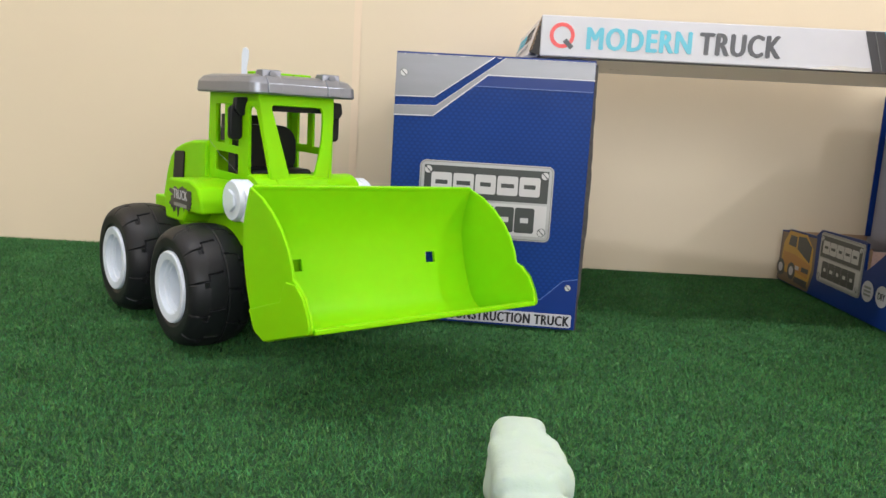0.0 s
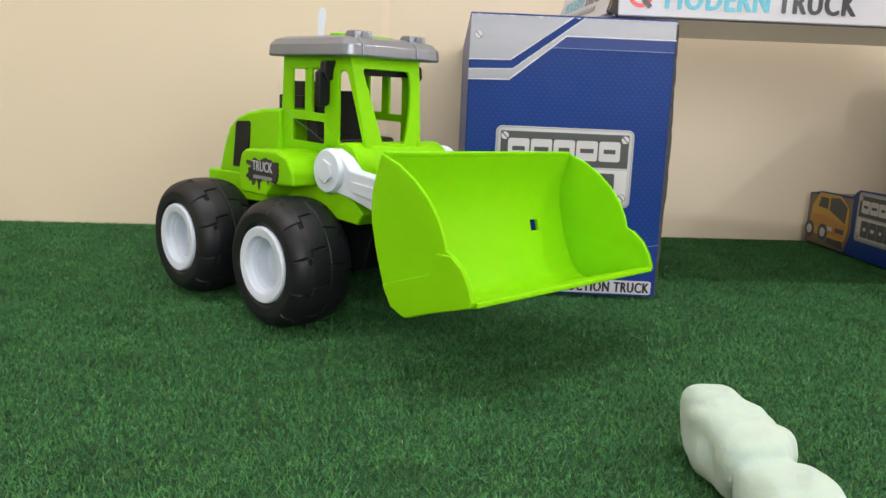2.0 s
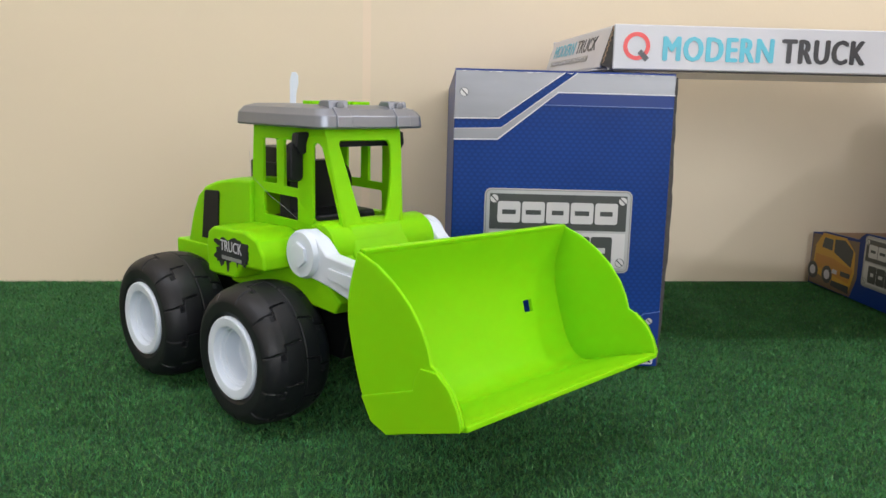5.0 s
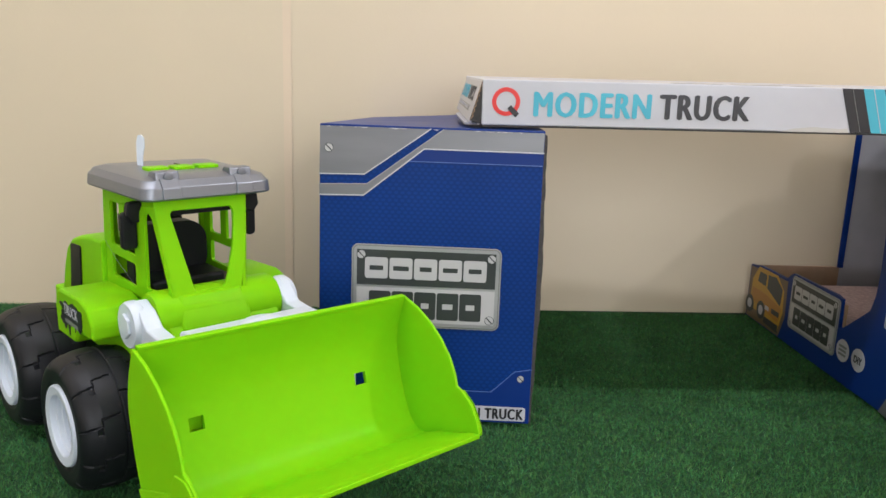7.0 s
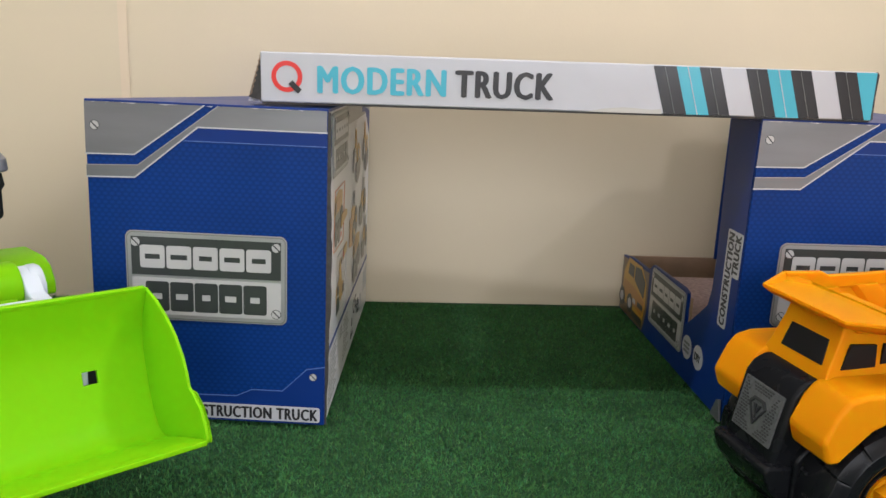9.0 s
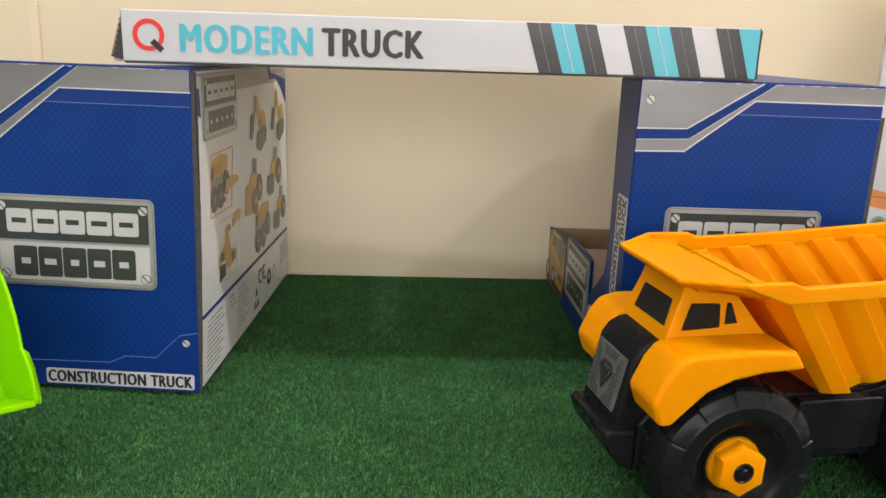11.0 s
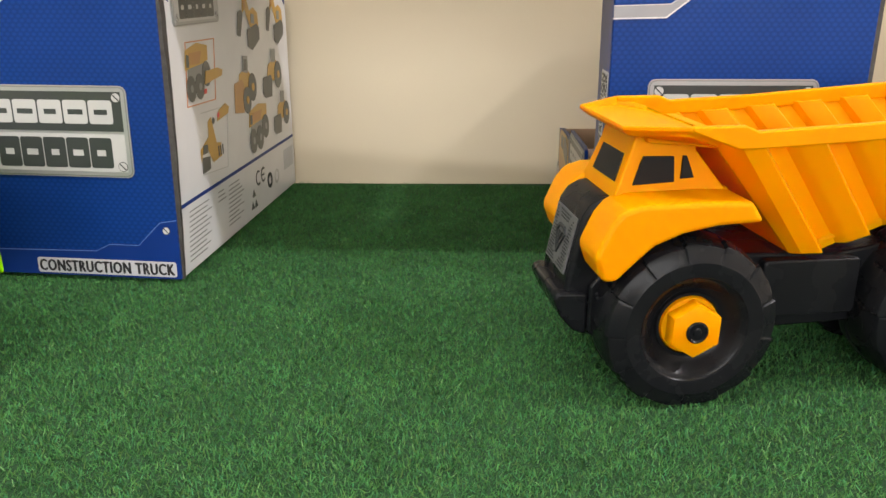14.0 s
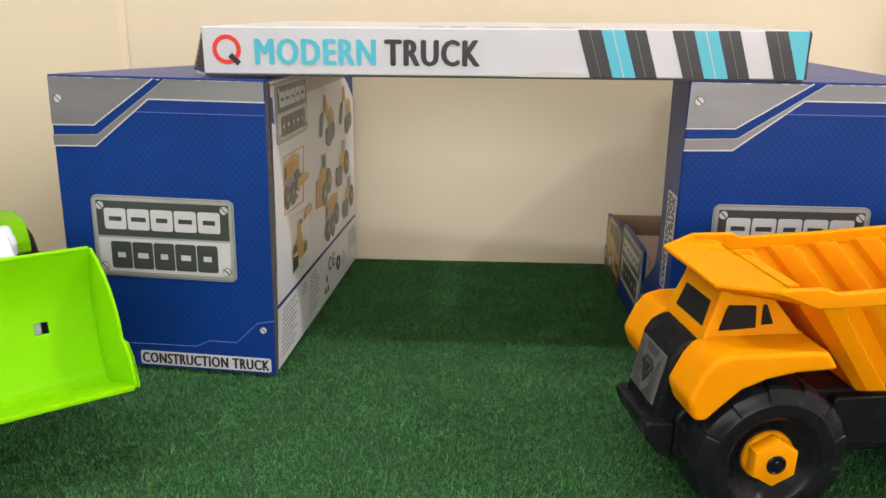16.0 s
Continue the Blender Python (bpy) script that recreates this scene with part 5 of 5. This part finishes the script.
        part("bed_rim", prism(rim, s * 0.0545, s * 0.0595), Y, bed, "rim flange of the bed", bevel=0.0018, segments=3)
    # front wall, floor and rear lip
    rows = []
    for x, z, w in ((0.0885, 0.0775, 0.0350), (0.0400, 0.0945, 0.0378), (0.0080, 0.1075, 0.0415), (-0.0110, 0.1195, 0.0450), (-0.0290, 0.1325, 0.0500), (-0.0465, 0.1430, 0.0535)):
        rows.append([(x, -w, z), (x, w, z), (x + 0.001, w, z + 0.0030), (x + 0.001, -w, z + 0.0030)])
    part("bed_floor", loft(rows), Y, bed, "bed floor rising to an open tail", bevel=0.0008)
    for s in (-1, 1):
        # tail corner: closes the side's end down to the rising floor
        edge = [(-0.0325, 0.0568, 0.1575), (-0.0368, 0.0572, 0.1585), (-0.0470, 0.0545, 0.1462), (-0.0465, 0.0540, 0.1425), (-0.0290, 0.0505, 0.1322), (-0.0280, 0.0520, 0.1450)]
        part("tail_wing", loft([[(x, s * y, z) for x, y, z in edge], [(x, s * (y - 0.0030), z + 0.0006) for x, y, z in edge]]), Y, bed, bevel=0.0006)
    can = [(0.1480, -0.0560, 0.1470, 0.1450), (0.1480, 0.0560, 0.1470, 0.1450), (0.1675, 0.0590, 0.1530, 0.1478), (0.1955, 0.0390, 0.1510, 0.1500), (0.1955, -0.0390, 0.1510, 0.1500), (0.1675, -0.0590, 0.1530, 0.1478)]
    canopy = loft([[(0.148 + (x - 0.148) * 0.90, y * 0.90, e - 0.0060) for x, y, e, d in can], [(x, y, e - 0.0022) for x, y, e, d in can], [(x, y, e) for x, y, e, d in can],
                   [(0.148 + (x - 0.148) * 0.975, y * 0.945, e) for x, y, e, d in can], [(0.148 + (x - 0.148) * 0.955, y * 0.925, d) for x, y, e, d in can]])
    part("canopy", canopy, Y, bed, "canopy plate over the cab", bevel=0.0009)
    part("canopy_support", prism([(0.1370, 0.136), (0.1370, 0.1455), (0.1800, 0.1470), (0.1780, 0.140)], -0.030, 0.030), Y, bed, bevel=0.001)
    # hinge knobs behind the bed
    for s in (-1, 1):
        k = part("hinge_knob", lathe([(0.0, 0.0), (0.0095, 0.0), (0.0102, 0.0015), (0.0102, 0.0060), (0.0090, 0.0075), (0.0, 0.0075)], 28), B, c, "black hinge knob with a cross", pose(-0.018, s * 0.0350, 0.1085, 0, 0, 0 if s > 0 else 180))
        part("knob_cross", box(-0.0075, 0.0075, 0.0075, 0.0088, -0.0020, 0.0020), M["black"], k)
        part("knob_cross", box(-0.0020, 0.0020, 0.0075, 0.0089, -0.0075, 0.0075), M["black"], k)
    part("hinge_mount", prism([(-0.034, 0.060), (-0.027, 0.108), (-0.010, 0.112), (0.010, 0.080)], -0.0300, 0.0300), B, c, bevel=0.002)

    # wheels
    R, W = 0.0478, 0.044
    tyre = link_mesh("wheel", tyre_mesh(R, W, 0.0290, lugs, 312, True), B, 22)
    dish = link_mesh("dish", lathe([(0.0295, -0.0210), (0.0285, -0.0205), (0.0262, -0.0180), (0.0235, -0.0145), (0.0205, -0.0125), (0.0190, -0.0120), (0.0188, -0.0140), (0.0172, -0.0140), (0.0168, -0.0110), (0.0, -0.0105)], 64), B, 40)
    flange = link_mesh("nut_flange", lathe([(0.0165, -0.0105), (0.0166, -0.0135), (0.0160, -0.0150), (0.0140, -0.0155), (0.0, -0.0156)], 48), M["yellow"], 40)
    hexbm = loft([[(r * math.cos(radians(a)), y, r * math.sin(radians(a))) for a in range(12, 372, 60)] for r, y in ((0.0158, -0.0120), (0.0155, -0.0222), (0.0150, -0.0238), (0.0128, -0.0246))])
    nut = link_mesh("wheel_nut", hexbm, M["yellow"], 25)
    bore = link_mesh("axle_cap", lathe([(0.0062, -0.0240), (0.0062, -0.0250), (0.0054, -0.0256), (0.0046, -0.0247), (0.0026, -0.0247), (0.0020, -0.0254), (0.0, -0.0256)], 28), B, 40)
    for x in (0.000, 0.1545):
        for s in (-1, 1):
            m = pose(x, s * 0.0365, 0.0434, 0, 20 + x * 150, 180 if s > 0 else 0)
            w = mesh_part("wheel", tyre, c, m, "black lugged tyre with a yellow hexagon nut")
            mesh_part("dish", dish, w)
            nn = mesh_part("wheel_nut", nut, w, None, "yellow hexagon wheel nut")
            mesh_part("nut_flange", flange, nn)
            mesh_part("axle_cap", bore, nn, None, "black axle cap")
    return c


dump_truck()


# ---- cotton puff ----
def cotton():
    c = thing("cotton_puff", pose(0.066, 0.362, 0.0, 0, 0, 0), "lumpy pale white cotton puff lying on the turf", "cotton")
    bm = bmesh.new()
    lobes = [((-0.0195, 0.031, 0.0165), (0.0150, 0.0180, 0.0195)), ((-0.0225, 0.014, 0.0150), (0.0150, 0.0200, 0.0172)), ((-0.0135, 0.022, 0.0152), (0.0130, 0.0150, 0.0182)), ((-0.0190, 0.001, 0.0142), (0.0175, 0.0235, 0.0172)), ((-0.0078, 0.004, 0.0140), (0.0125, 0.0165, 0.0158)), ((-0.0150, -0.040, 0.0105), (0.0200, 0.0250, 0.0140)), ((-0.0140, -0.066, 0.0100), (0.0190, 0.0230, 0.0125))]
    N, K = 56, 28
    for (cx, cy, cz), (rx, ry, rz) in lobes:
        rows = []
        for i in range(K + 1):
            th = math.pi * i / K
            row = []
            for j in range(N):
                ph = 2 * math.pi * j / N
                d = Vector((math.sin(th) * math.cos(ph), math.sin(th) * math.sin(ph), math.cos(th)))
                d *= (abs(d.x) ** 3.6 + abs(d.y) ** 3.6 + abs(d.z) ** 3.6) ** (-1 / 3.6)
                q = Vector((cx, cy, cz)) + Vector((d.x * rx, d.y * ry, d.z * rz))
                q += d * (0.0026 * noise.noise(q * 75) + 0.0006 * noise.noise(q * 210))
                q.z = max(q.z, -0.001)
                row.append(bm.verts.new(q))
            rows.append(row)
        for a, b in zip(rows, rows[1:]):
            for j in range(N):
                k = (j + 1) % N
                bm.faces.new((a[j], a[k], b[k], b[j]))
    bmesh.ops.remove_doubles(bm, verts=bm.verts, dist=0.00005)
    ob = part("puff", bm, M["cotton"], c, smooth=180)
    rm = ob.modifiers.new("merge", "REMESH")
    rm.mode, rm.voxel_size, rm.use_smooth_shade = "VOXEL", 0.0012, True
    sm = ob.modifiers.new("soften", "SMOOTH")
    sm.factor, sm.iterations = 0.5, 14


cotton()


# ---- turf fibres ----
def turf(n, x0, x1, y0, y1):
    rng = np.random.default_rng(3)
    px, py = rng.uniform(x0, x1, n), rng.uniform(y0, y1, n)
    a = rng.uniform(0, 2 * np.pi, n)
    lean = rng.uniform(0.0008, 0.0036, n)
    la = a + np.pi / 2 + rng.normal(0, 0.5, n)
    h = rng.uniform(0.0004, 0.0034, n)
    w = rng.uniform(0.00020, 0.00042, n)
    z = rng.uniform(-0.0050, -0.0040, n)
    dx, dy = np.cos(a) * w, np.sin(a) * w
    lx, ly = np.cos(la) * lean, np.sin(la) * lean
    co = np.empty((n, 4, 3), np.float32)
    co[:, 0] = np.stack([px - dx, py - dy, z], 1)
    co[:, 1] = np.stack([px + dx, py + dy, z], 1)
    co[:, 2] = np.stack([px + dx * 0.45 + lx, py + dy * 0.45 + ly, z + h], 1)
    co[:, 3] = np.stack([px - dx * 0.45 + lx, py - dy * 0.45 + ly, z + h], 1)
    base = np.arange(n, dtype=np.int32)[:, None] * 4
    tri = np.array([[0, 1, 2, 0, 2, 3]], np.int32)
    idx = (base + tri).ravel()
    me = bpy.data.meshes.new("turf_fibres")
    me.vertices.add(n * 4)
    me.vertices.foreach_set("co", co.ravel())
    me.loops.add(n * 6)
    me.loops.foreach_set("vertex_index", idx)
    me.polygons.add(n * 2)
    me.polygons.foreach_set("loop_start", np.arange(0, n * 6, 3, dtype=np.int32))
    me.update()
    me.validate()
    me.materials.append(M["turf"])
    return tagged(new("turf_fibres", me), "short dark green artificial turf fibres", "turf", "", "stuff")


turf(960000, -0.74, 0.79, 0.33, 1.046)
